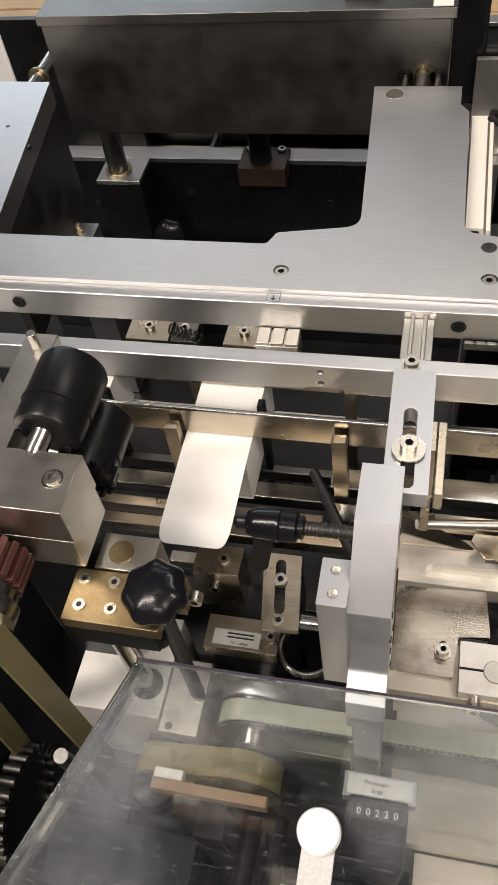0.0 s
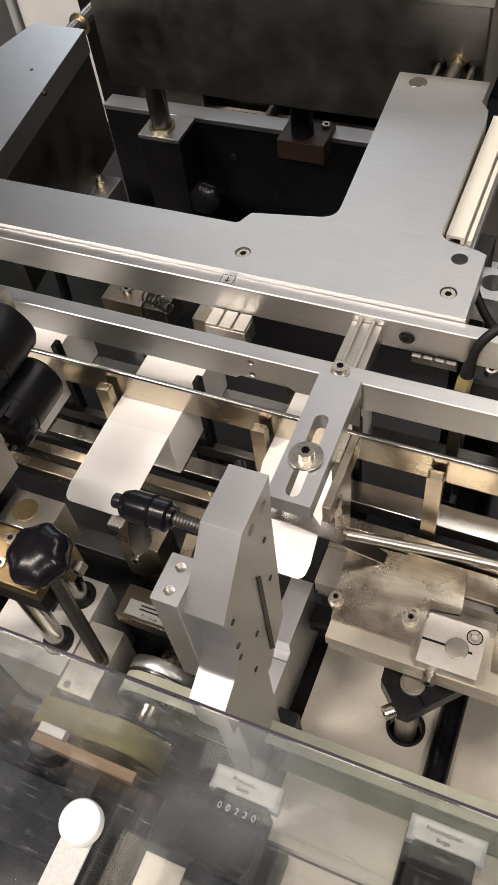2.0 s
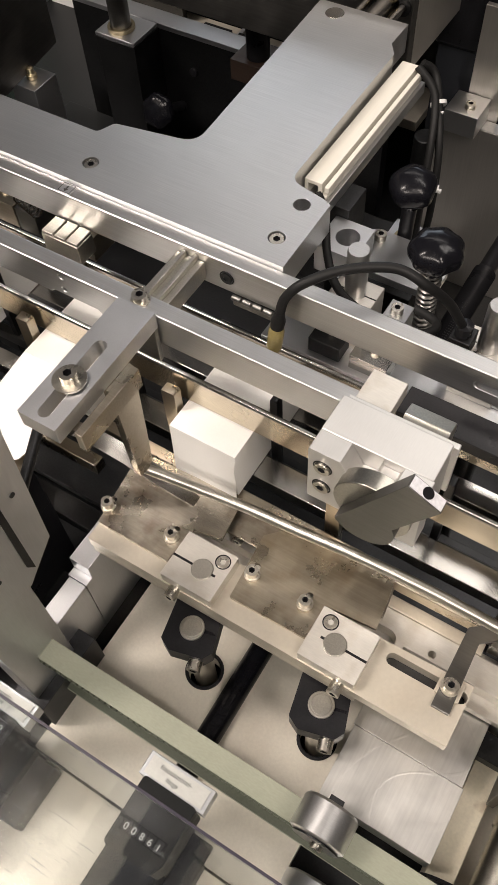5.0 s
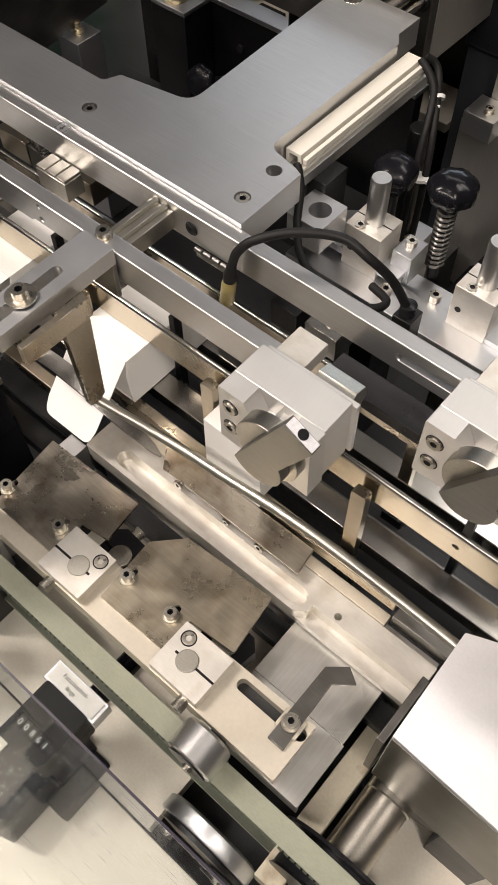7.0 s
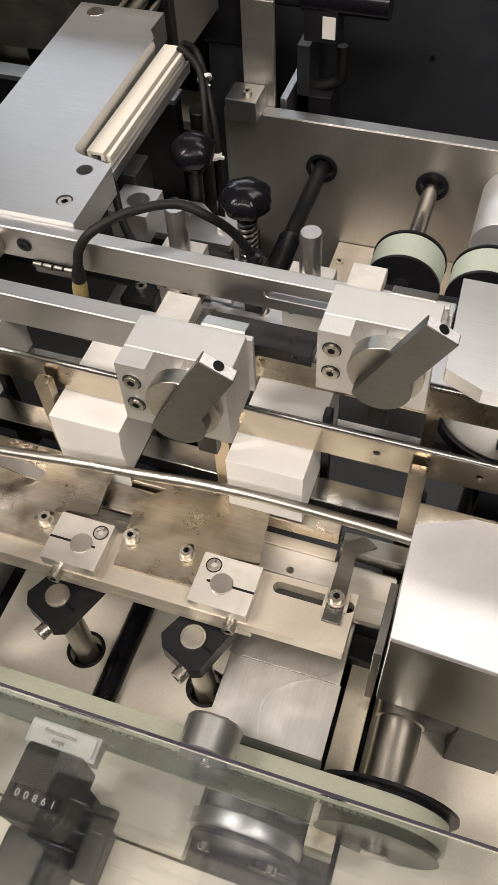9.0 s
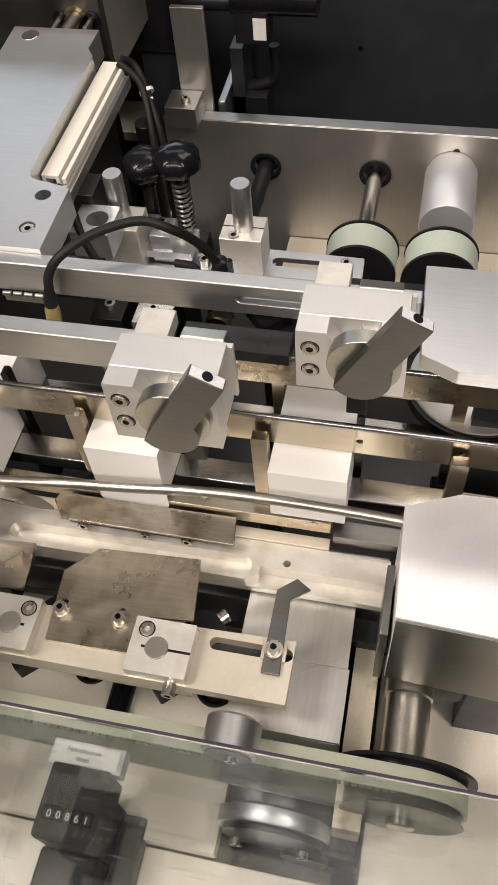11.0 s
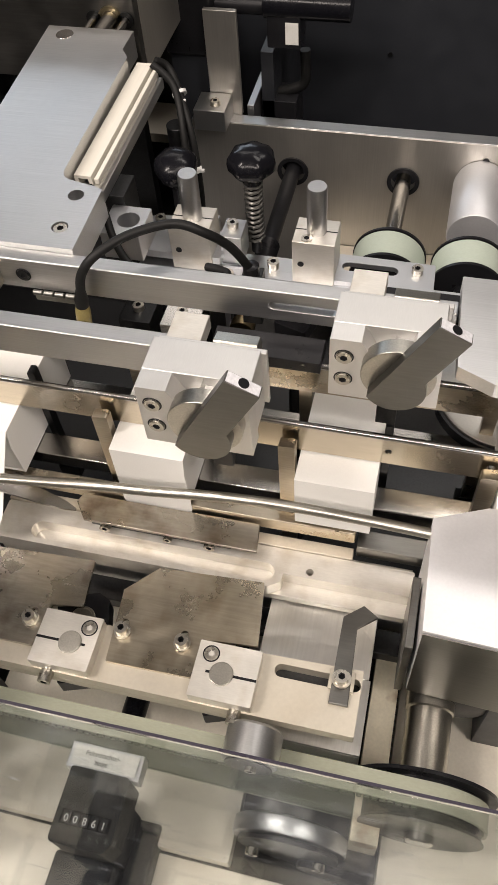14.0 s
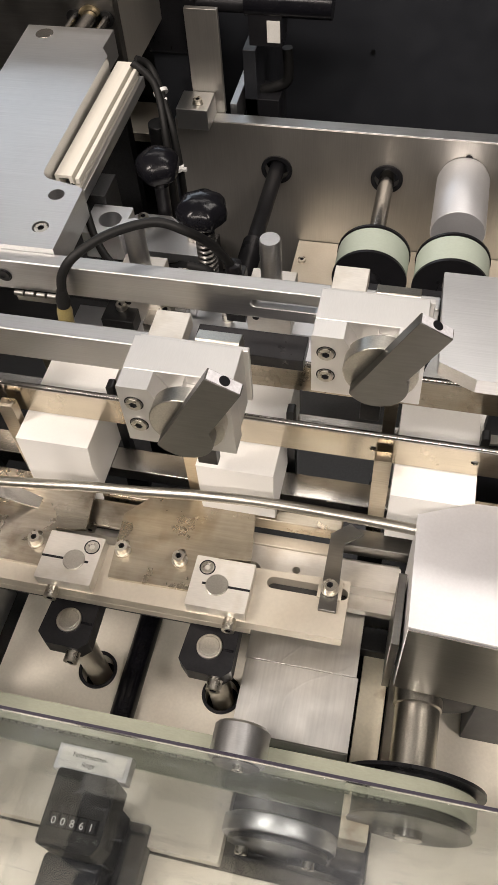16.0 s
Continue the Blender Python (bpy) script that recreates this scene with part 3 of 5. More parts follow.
def spring(bm, p0, p1, r, wire, turns):
    p0, p1 = Vector(p0), Vector(p1)
    d = (p1 - p0).normalized()
    u = d.orthogonal().normalized()
    w = d.cross(u)
    pts = []
    n = turns * 8
    for i in range(n + 1):
        a = 2 * math.pi * i / 8
        pts.append(p0 + (p1 - p0) * (i / n) + (u * math.cos(a) + w * math.sin(a)) * r)
    ring0 = None
    for i, p in enumerate(pts):
        t = (pts[min(i + 1, n)] - pts[max(i - 1, 0)]).normalized()
        a = d
        b = t.cross(a).normalized()
        a = b.cross(t)
        ring = [bm.verts.new(p + (a * math.cos(k * math.pi / 3) + b * math.sin(k * math.pi / 3)) * wire) for k in range(6)]
        if ring0:
            for k in range(6):
                bm.faces.new((ring0[k], ring0[(k + 1) % 6], ring[(k + 1) % 6], ring[k]))
        ring0 = ring
    return bm


def thread(bm, p0, p1, r, pitch=2.0):
    """Threaded rod as a row of ridges."""
    p0, p1 = Vector(p0), Vector(p1)
    n = max(4, int((p1 - p0).length / pitch))
    prof = []
    for i in range(n):
        h0 = (p1 - p0).length * i / n
        prof += [(r * 0.86, h0), (r, h0 + pitch * 0.5)]
    return lathe(bm, p0, p1 - p0, prof, 14)


# ---------------------------------------------------------------- guides over the cartons
def guides():
    ob = thing("guide_rail", 0, -53, -30, "brushed aluminium guide rail in front of the frame beam", "rail")
    bm = bm_new()
    plate(bm, [(-420, -30), (30, -30), (33, -27), (70, -27), (73, -30), (262, -30), (262, -4), (-420, -4)], -59, -46.5, [circle(43, -10, 2.2, 12), circle(43, -22, 2.2, 12)], axis="y")
    part("rail", bm, ALU, ob, bevel=0.8)
    screw(ob, 105, -53, -4, 5, 6, 6.5)
    screw(ob, -209, -53, -4, 4, 3)
    ob = thing("rail_spacer", 0, -23, -30, "cream keyed spacer block between beam and rail", "block")
    for x0 in (-14.0,):
        part("body", box(bm_new(), x0, x0 + 33, -18, -0.5, -48, -31), TURNED, ob)
        for k in (0.4, 11.6, 22.8):
            part("key", box(bm_new(), x0 + k, x0 + k + 9.8, -17.4, -0.5, -31, -28.4), TURNED, ob)
    ob = thing("rail_spacer", 105, -23, -30, "grooved aluminium spacer between beam and rail", "block")
    part("body", box(bm_new(), 96, 118, -46, 0, -26, -11), TURNED, ob)
    for x in (101, 110):
        part("key", box(bm_new(), x, x + 3, -46, 0, -11, -7), TURNED, ob)
    for i, (x, w, mt) in enumerate(((-150, 40, WARM), (-108, 22, LEVER), (-60, 34, WARM), (178, 26, DARK), (212, 30, STEEL))):
        ob = thing("fixing_block", x, 50, -100, "worn steel fixing block below the beam", "block")
        part("body", box(bm_new(), x, x + w, 36, 66, -114, -90), mt, ob)
        screw(ob, x + w / 2, 50, -90, 4.5, 4.5)
    bm = spring(bm_new(), (-108, 44, -84), (-80, 36, -84), 5, 1.0, 6)
    single("coil_spring", bm, STEEL, -94, 40, -84, "small steel coil spring under the beam", "spring", bevel=0)
    # slotted bracket
    ob = thing("slotted_bracket", 109, -110, -12, "aluminium bracket with a long slot clamped to the guide rail", "bracket")
    bm = bm_new()
    plate(bm, rounded([(95, -160), (123, -160), (122, -60), (94, -60)], [1, 1, 0, 0]), -13, 0.5, [stadium(108, -98, 109.5, -152, 4.4)])
    part("arm", bm, ALU_MATT, ob)
    bm = bm_new()
    plate(bm, [(-116, -13.4), (-92, -13.4), (-97, -118), (-102, -122), (-112, -120)], 120, 126, axis="x")
    part("leg", bm, WARM, ob)
    part("side_leg", box(bm_new(), 126.4, 132, -151, -94, -28, -11), WARM, ob)
    part("back_leg", box(bm_new(), 96, 122, -64, -60.2, -44, -2), LEVER, ob)
    screw(ob, 109, -128, 2.2, 5.4, 7, 10.5)
    # steel bands over the cartons
    for y, x1, lab in ((-42, 620, "polished steel hold-down strip in front of the rail"), (12, 620, "polished steel hold-down strip behind the rail")):
        ob = thing("hold_down_strip", 100, y, -115, lab, "strip")
        bm = bm_new()
        holes = [circle(x, -101, 2.6, 12) for x in ((401, 470) if y < 0 else ())]
        plate(bm, [(-420, -115.5), (x1, -115.5), (x1, -87), (-420, -87)], y, y + 2, holes, axis="y")
        # the rear strip's darker steel colour paints in its dark reflection
        part("strip", bm, BAND if y < 0 else FOLD, ob, bevel=0.2)
        part("edge_rod", cyl(bm_new(), (-420, y + 1, -86), (x1, y + 1, -86), 2.3, 12), STEEL, ob)
        for x in (-380, 262 if y < 0 else 370, 560):
            part("hanger", box(bm_new(), x, x + 8, y + 2.2, y + 6, -110, -24), STEEL, ob)
    # bent guide rod
    ob = thing("guide_rod", 280, -88, -125, "bent polished steel guide rod for the carton flaps", "rod")
    part("rod", tube(bm_new(), [(118, -104, -124), (150, -97, -130), (200, -91, -131), (240, -89, -129), (290, -87, -124), (340, -86, -122), (400, -87, -122), (450, -88, -124)], 3.9, 16), TURNED, ob, bevel=0)
    ob = thing("flap_spoon", 110, -110, -140, "dark curved steel tongue that folds the carton flap", "guide")
    bm = bm_new()
    n = 16
    top, bot = [], []
    for i in range(n + 1):
        f = i / n
        x = 60 + 105 * f
        z = -122 - 61 * f ** 1.4
        wdt = 7.0 * math.sqrt(max(0.02, 1 - (2 * max(f, 0.5) - 1) ** 2))
        top.append([bm.verts.new((x, -102 + 16 * f + s * wdt, z)) for s in (-1, 1)])
        bot.append([bm.verts.new((x, -102 + 16 * f + s * wdt, z - 2)) for s in (-1, 1)])
    for i in range(n):
        bm.faces.new((top[i][0], top[i + 1][0], top[i + 1][1], top[i][1]))
        bm.faces.new((bot[i][1], bot[i + 1][1], bot[i + 1][0], bot[i][0]))
        bm.faces.new((top[i][0], bot[i][0], bot[i + 1][0], top[i + 1][0]))
        bm.faces.new((top[i + 1][1], bot[i + 1][1], bot[i][1], top[i][1]))
    bm.faces.new((top[0][0], top[0][1], bot[0][1], bot[0][0]))
    bm.faces.new((top[n][1], top[n][0], bot[n][0], bot[n][1]))
    part("tongue", bm, STEEL, ob, bevel=0)


def clamp_block(x0, y1, grp):
    """Quick-release clamp block with a rotary lever on its front."""
    ob = thing("clamp_block", x0 + 35, y1 - 20, -36, "matt aluminium clamp block with a steel quarter-turn lever", "clamp", grp)
    y0 = y1 - 40
    bm = bm_new()
    plate(bm, rounded([(x0, -40), (x0 + 68, -40), (x0 + 67, 11), (x0 + 50, 11), (x0 + 48, 4), (x0 + 38, 4), (x0 + 38, 11), (x0 + 37.6, -3), (x0 + 27, -4), (x0 + 19, 11), (x0, 11)], [1, 1, 1, 0, 2, 2, 0, 0, 0, 0, 1]), y0, y0 + 14, axis="y")
    part("front_half", bm, BLOCK, ob)
    part("body", box(bm_new(), x0, x0 + 66, y0 + 14.2, y1, -40, 11), BLOCK, ob)
    part("step", box(bm_new(), x0 + 2, x0 + 69, y1 + 0.2, y1 + 4, -38, 8), BLOCK, ob)
    cx, cz = x0 + 42.5, -7
    part("cam", cyl(bm_new(), (cx, y0 - 8, cz), (cx, y0 + 3, cz), 22.5, 44), TURNED, ob, "bright turned cam")
    bm = bm_new()
    m = Matrix.Translation((cx, 0, cz)) @ Matrix.Rotation(radians(-62), 4, "Y")
    pts = [(57, -11), (57, 10)] + [(18.5 * math.cos(radians(a)) - 2, 18.5 * math.sin(radians(a))) for a in range(148, 330, 8)]
    plate(bm, pts, y0 - 16, y0 - 8.2, axis="y")
    bmesh.ops.transform(bm, matrix=m, verts=bm.verts[:])
    lever = part("lever", bm, LEVER, ob, "ground steel lever", bevel=0.8)
    # thin pale face added for the light on the lever's upturned end
    bm = box(bm_new(), 57.1, 57.5, y0 - 15.4, y0 - 8.8, -10.2, 9.2, m)
    part("tip_face", bm, TIP, lever, bevel=0)
    tip = m @ Vector((57.4, 0, -0.5))
    nrm = (m.to_3x3() @ Vector((1, 0, 0)))
    bm = cyl(bm_new(), Vector((tip.x, y0 - 12, tip.z)) - nrm * 3, Vector((tip.x, y0 - 12, tip.z)) + nrm * 0.5, 3.1, 18)
    part("threaded_hole", bm, BLACKED, lever, bevel=0)
    for z in (-3, -23):
        bm = bm_new()
        plate(bm, circle(x0 + 9, z, 5.9, 24), y0 - 0.3, y0 + 0.2, [circle(x0 + 9, z, 5.1, 24)], axis="y")
        part("counterbore", bm, DARK, ob, bevel=0)
        screw(ob, x0 + 9, y0 + 0.1, z, 4.8, 1.8, axis="y")
    part("key", box(bm_new(), x0 + 4, x0 + 26, y1 + 5.2, y1 + 30, -8, 3), PALE, ob, "cream slide key")
    bm = cyl(bm_new(), (x0 + 32, y1 + 16, -10), (x0 + 60, y1 + 16, -10), 10, 6)
    part("nut", bm, TURNED, ob, "hexagon nut")
    part("slide_plate", box(bm_new(), x0 + 20, x0 + 95, y1 + 36, y1 + 58, -46, -36), BLACKED, ob)
    part("strut", box(bm_new(), x0 + 30, x0 + 44, y1 - 12, y1 - 4, -100, -40.5), DARK, ob)
    return ob


def columns():
    # upright column with the ratchet lever
    ob = thing("column", 98, -205, -320, "machined aluminium column beside the guide bracket", "column")
    bm = bm_new()
    prof = rounded([(-177, 52), (-214, 52), (-249, 15), (-242, -8), (-243, -34), (-254, -50), (-271, -58), (-271, -100), (-216, -126), (-207, -118), (-187, -101), (-182, 16)],
                   [0, 0, 0, 5, 12, 8, 0, 0, 4, 2, 2, 4])
    plate(bm, prof, 86, 109, [circle(-189, 39, 4, 18), circle(-205, 41, 3.6, 18)], axis="x")
    part("post", bm, ALU_MATT, ob, bevel=0.8)
    bm = bm_new()
    plate(bm, [(-210, -4), (-206, -9), (-206.5, -112), (-211.5, -103)], 109.1, 109.9, axis="x")
    part("groove", bm, DARK, ob, bevel=0)
    part("lower_post", box(bm_new(), 88, 107, -262, -216, -262, -100), ALU_MATT, ob)
    for y, z in ((-194, 12), (-195, -32), (-222, -55), (-241, 3), (-242, -27), (-243, -41), (-232, -88)):
        part("pin", cyl(bm_new(), (108.5, y, z), (109.6, y, z), 2, 12), DARK, ob, bevel=0)
    part("foot", box(bm_new(), 86, 116, -268, -200, -400, -262), DARK, ob)
    bk = thing("side_block", 79, -238, -80, "aluminium block with two threaded holes bolted to the column", "block")
    bm = bm_new()
    plate(bm, rounded([(70, -252), (86, -252), (86, -224), (70, -224)], [1] * 4), -78, 27, [circle(78, -231, 3, 16), circle(78, -245, 3, 16)])
    part("body", bm, ALU_MATT, bk)
    for y in (-231, -245):
        part("bore", cyl(bm_new(), (78, y, 15), (78, y, 24), 3.2, 16), TURNED, bk, bevel=0)
    part("stud", cyl(bm_new(), (56, -236, -32), (70.5, -236, -32), 4.5, 16), STEEL, bk)
    lv = thing("ratchet_lever", 50, -190, 5, "black ratchet lever on a threaded stud in the column", "lever")
    part("stud", thread(bm_new(), (50, -196, 8), (87, -196, 8), 4.6), LEVER, lv, bevel=0)
    part("hub", lathe(bm_new(), (20, -196, 8), (1, 0, 0), [(6, 0), (7.5, 1), (9.5, 6), (10, 18), (10.5, 20), (9.5, 21), (9.5, 30), (7, 31), (7, 34)], 24), PLASTIC, lv, bevel=0)
    bm = bm_new()
    plate(bm, rounded([(26, 6), (38, 8), (30, -34), (20, -46), (16, -40)], [2, 2, 6, 3, 3]), -203, -196, axis="y")
    part("arm", bm, PLASTIC, lv)
    part("cap", lathe(bm_new(), (14, -196, 8), (1, 0, 0), [(4, 0), (4.6, 1), (4.6, 6.5)], 18), BLACKED, lv)
    part("handle_bar", cyl(bm_new(), (40, -93, -84), (92, -190, -76), 4, 16), DARK, lv)


def left_drive():
    ob = thing("drive_block", -118, -190, -40, "champagne anodised bearing block with a socket screw", "block")
    part("upper", box(bm_new(), -160, -90, -212, -168, -14, 20), TURNED, ob)
    part("lower", box(bm_new(), -158, -92, -212, -168, -46, -14.4), TURNED, ob)
    screw(ob, -97 - 6, -188, 18, 5, 4)
    bm = bm_new()
    plate(bm, circle(-103, -188, 7, 24), 19.6, 20.4, [circle(-103, -188, 5.6, 24)])
    part("counterbore", bm, STEEL, ob, bevel=0)
    part("stand", box(bm_new(), -150, -100, -206, -172, -400, -46.4), DARK, ob)
    part("arm", box(bm_new(), -170, -146, -166, -62, -8, 14), TURNED, ob)
    part("pin", cyl(bm_new(), (-158, -75, 14), (-158, -75, 28), 3.6, 14), STEEL, ob)
    part("shaft", cyl(bm_new(), (-126, -168, 14), (-122, -150, 20), 8, 20), STEEL, ob)
    mt = thing("drive_motor", -115, -120, -10, "round black drive head with a ring of small screws", "motor")
    part("drum", lathe(bm_new(), (-120, -154, 18), (0.06, 1, 0.1), [(18, 0), (22.5, 1), (23.4, 3), (23.4, 18), (24.4, 18.5), (24.4, 20), (23.8, 20.5), (23.8, 52), (21.5, 56)], 40), SATIN_BLACK, mt, bevel=0)
    for k in range(5):
        a = 2 * math.pi * k / 5 + 0.4
        screw(mt, -120 + 17 * math.cos(a), -153.8, 18 + 17 * math.sin(a), 2.6, 2, axis="y", mat=BLACKED)
    part("hub", lathe(bm_new(), (-106, -156, -24), (0, 1, 0), [(14, 0), (20, 2), (20, 16), (21, 17), (21, 50), (18, 53)], 32), SATIN_BLACK, mt, bevel=0)
    for k in range(16):
        a = 2 * math.pi * k / 16
        part("cog", box(bm_new(), -1.6, 1.6, -158, -146, 20, 22.5, Matrix.Translation((-106, 0, -24)) @ Matrix.Rotation(a, 4, "Y")), SATIN_BLACK, mt, bevel=0)
    gr = thing("red_gear", -140, -225, -50, "dark red toothed gear beside the bearing block", "gear")
    part("body", cyl(bm_new(), (-150, -240, -30), (-150, -216, -30), 22, 32), OXIDE, gr)
    for k in range(20):
        a = 2 * math.pi * k / 20
        part("tooth", box(bm_new(), -2.2, 2.2, -240, -216, 21, 27, Matrix.Translation((-150, 0, -30)) @ Matrix.Rotation(a, 4, "Y")), OXIDE, gr, bevel=0.3)
    part("hub", lathe(bm_new(), (-150, -262, -34), (0, 1, 0), [(24, 0), (28, 1), (28, 12), (24, 13), (24, 21)], 36), STEEL, gr, "bright steel hub", bevel=0)
    # steep timing belts
    tb = thing("timing_belt", -160, -275, -200, "olive toothed timing belt running down to the lower drive", "belt")
    for (x0, z0, x1, z1) in ((-128, -34, -122, -300), (-182, -60, -216, -420)):
        bm = bm_new()
        d = Vector((x1 - x0, 0, z1 - z0)).normalized()
        nrm = Vector((d.z, 0, -d.x))
        a, b = Vector((x0, 0, z0)), Vector((x1, 0, z1))
        vs = []
        for y in (-282, -262):
            for p in (a, b):
                for s in (0, 2.4):
                    vs.append(bm.verts.new((p.x + nrm.x * s, y, p.z + nrm.z * s)))
        for f in ((0, 1, 3, 2), (4, 6, 7, 5), (0, 4, 5, 1), (2, 3, 7, 6), (0, 2, 6, 4), (1, 5, 7, 3)):
            bm.faces.new([vs[i] for i in f])
        n = int((b - a).length / 5)
        for i in range(n):
            p = a + d * (i * 5 + 2)
            box(bm, -1.3, 1.3, -281.5, -262.5, 0, 1.6, Matrix.Translation((p.x + nrm.x * 2.3, 0, p.z + nrm.z * 2.3)) @ Matrix.Rotation(math.atan2(nrm.x, nrm.z), 4, "Y"))
        part("strand", bm, TOOTHED, tb, bevel=0)
    bm = lathe(bm_new(), (-156, -284, -42), (0, 1, 0), [(12, 0), (26, 0.4), (26, 24), (12, 24.4)], 40)
    part("pulley", bm, STEEL, tb, "steel pulley")
    ch = thing("chain_sprocket", -190, -330, -330, "oily roller chain on a dark sprocket", "chain")
    part("sprocket", lathe(bm_new(), (-205, -310, -330), (1, 0, 0), [(30, 0), (44, 1), (44, 5), (30, 6)], 36), BLACKED, ch)
    part("shaft", cyl(bm_new(), (-330, -310, -330), (-206, -310, -330), 18, 28), LEVER, ch)
    for k in range(26):
        a = 2 * math.pi * k / 26
        c = Vector((-202, -310 + 48 * math.cos(a), -330 + 48 * math.sin(a)))
        part("link", cyl(bm_new(), c - Vector((8, 0, 0)), c + Vector((8, 0, 0)), 4.4, 10), LEVER, ch, bevel=0)
    part("bracket", box(bm_new(), -215, -195, -330, -290, -400, -372), DARK, ch)
    # bronze block and star knob
    br = thing("bronze_block", -70, -222, -110, "bronze clamping block with four screws and a round pin", "block")
    part("plate", box(bm_new(), -104, -37, -244, -206, -72, -60), BRONZE, br)
    part("body", box(bm_new(), -103, -45, -240, -204, -104, -72.4), DARK, br)
    part("rear_block", box(bm_new(), -92, -52, -205.5, -178, -100, -58), TURNED, br)
    part("pin", cyl(bm_new(), (-76, -192, -60), (-76, -192, -57), 9, 28), BRONZE, br)
    for x, y in ((-96, -214), (-75, -214), (-94, -233), (-72, -233)):
        screw(br, x, y, -60, 4.2, 1.6)
    for x, y in ((-83, -226), (-85, -184)):
        part("column", cyl(bm_new(), (x, y, -215), (x, y, -104.4), 8, 20), STEEL, br)
        bm = bm_new()
        plate(bm, circle(x, y, 13, 28), -214.8, -213.6, [circle(x, y, 8.2, 28)])
        part("seat_ring", bm, BLACKED, br, bevel=0)
    part("lug", box(bm_new(), -44.6, -24, -224, -208, -74, -50), BRONZE, br)
    screw(br, -17, -216, -56, 5, 7, axis="y")
    kb = thing("star_knob", -42, -225, -45, "glossy black star knob on a threaded spindle", "knob")
    star_knob(kb, (-41, -224, -45), (-0.1, -0.12, 1), 22.5, 7, 17)
    part("spindle", thread(bm_new(), (-39, -229, -208), (-41, -224, -60), 5.6, 3.2), LEVER, kb, bevel=0)
    part("foot", box(bm_new(), -65, -34, -261, -201, -330, -215), PALE, kb)
    part("dowel", cyl(bm_new(), (-57.5, -256, -215), (-57.5, -256, -214.4), 3, 16), LEVER, kb, bevel=0)
    part("socket", cyl(bm_new(), (-39, -229, -215), (-39, -229, -207), 5, 18), LEVER, kb, bevel=0)
    # lower fittings between knob and column
    sl = thing("slotted_slide", 18, -160, -165, "steel slide plate with a slot and two screws", "slide")
    bm = bm_new()
    plate(bm, rounded([(12, -194), (40, -193), (33, -131), (3, -131)], [1] * 4), -152, -146, [stadium(18, -140, 23, -178, 4)])
    part("plate", bm, WARM, sl)
    screw(sl, 20.5, -155, -146, 5.2, 5)
    screw(sl, 24, -187, -146, 4.6, 2)
    part("block", box(bm_new(), -40, 20, -196, -168, -208, -192), WARM, sl)
    part("stand", box(bm_new(), -36, 24, -192, -130, -400, -208.4), BLACKED, sl)
    part("web", box(bm_new(), 10, 34, -167.6, -136, -208, -152.4), BLACKED, sl)
    lb = part("label_plate", box(bm_new(), -33, 5, -193, -180, -192, -191.4), LABEL, sl, "white paper label with small print", bevel=0)
    for i, (w0, w1) in enumerate(((-22, 0), (-22, 0))):
        part("print_bar", box(bm_new(), w0, w1, -183.6 - i * 3.2, -182.2 - i * 3.2, -191.3, -191.2), INK, lb, bevel=0)
    text("FS - Länge", (-11, -191.6, -191.2), 3.4, INK, lb)
    screw(sl, 13, -182, -192, 4.6, 3)
    bm = bm_new()
    plate(bm, circle(44, -190, 22, 36), -190, -182, [circle(44, -190, 19.5, 36)])
    part("ring", bm, STEEL, sl)
    cb = thing("cam_block", -34, -134, -180, "worn brass-toned block beneath the carton flap", "block")
    part("body", box(bm_new(), -54, -16, -150, -124, -215, -156), WARM, cb)
    part("stand", box(bm_new(), -52, -20, -146, -128, -400, -215.4), DARK, cb)
    screw(cb, -30, -137, -156, 4.5, 3)
    screw(cb, -36, -150, -172, 5, 7, axis="y")
    part("side_arm", box(bm_new(), -88, -54.4, -123, -112, -205, -196), STEEL, cb)


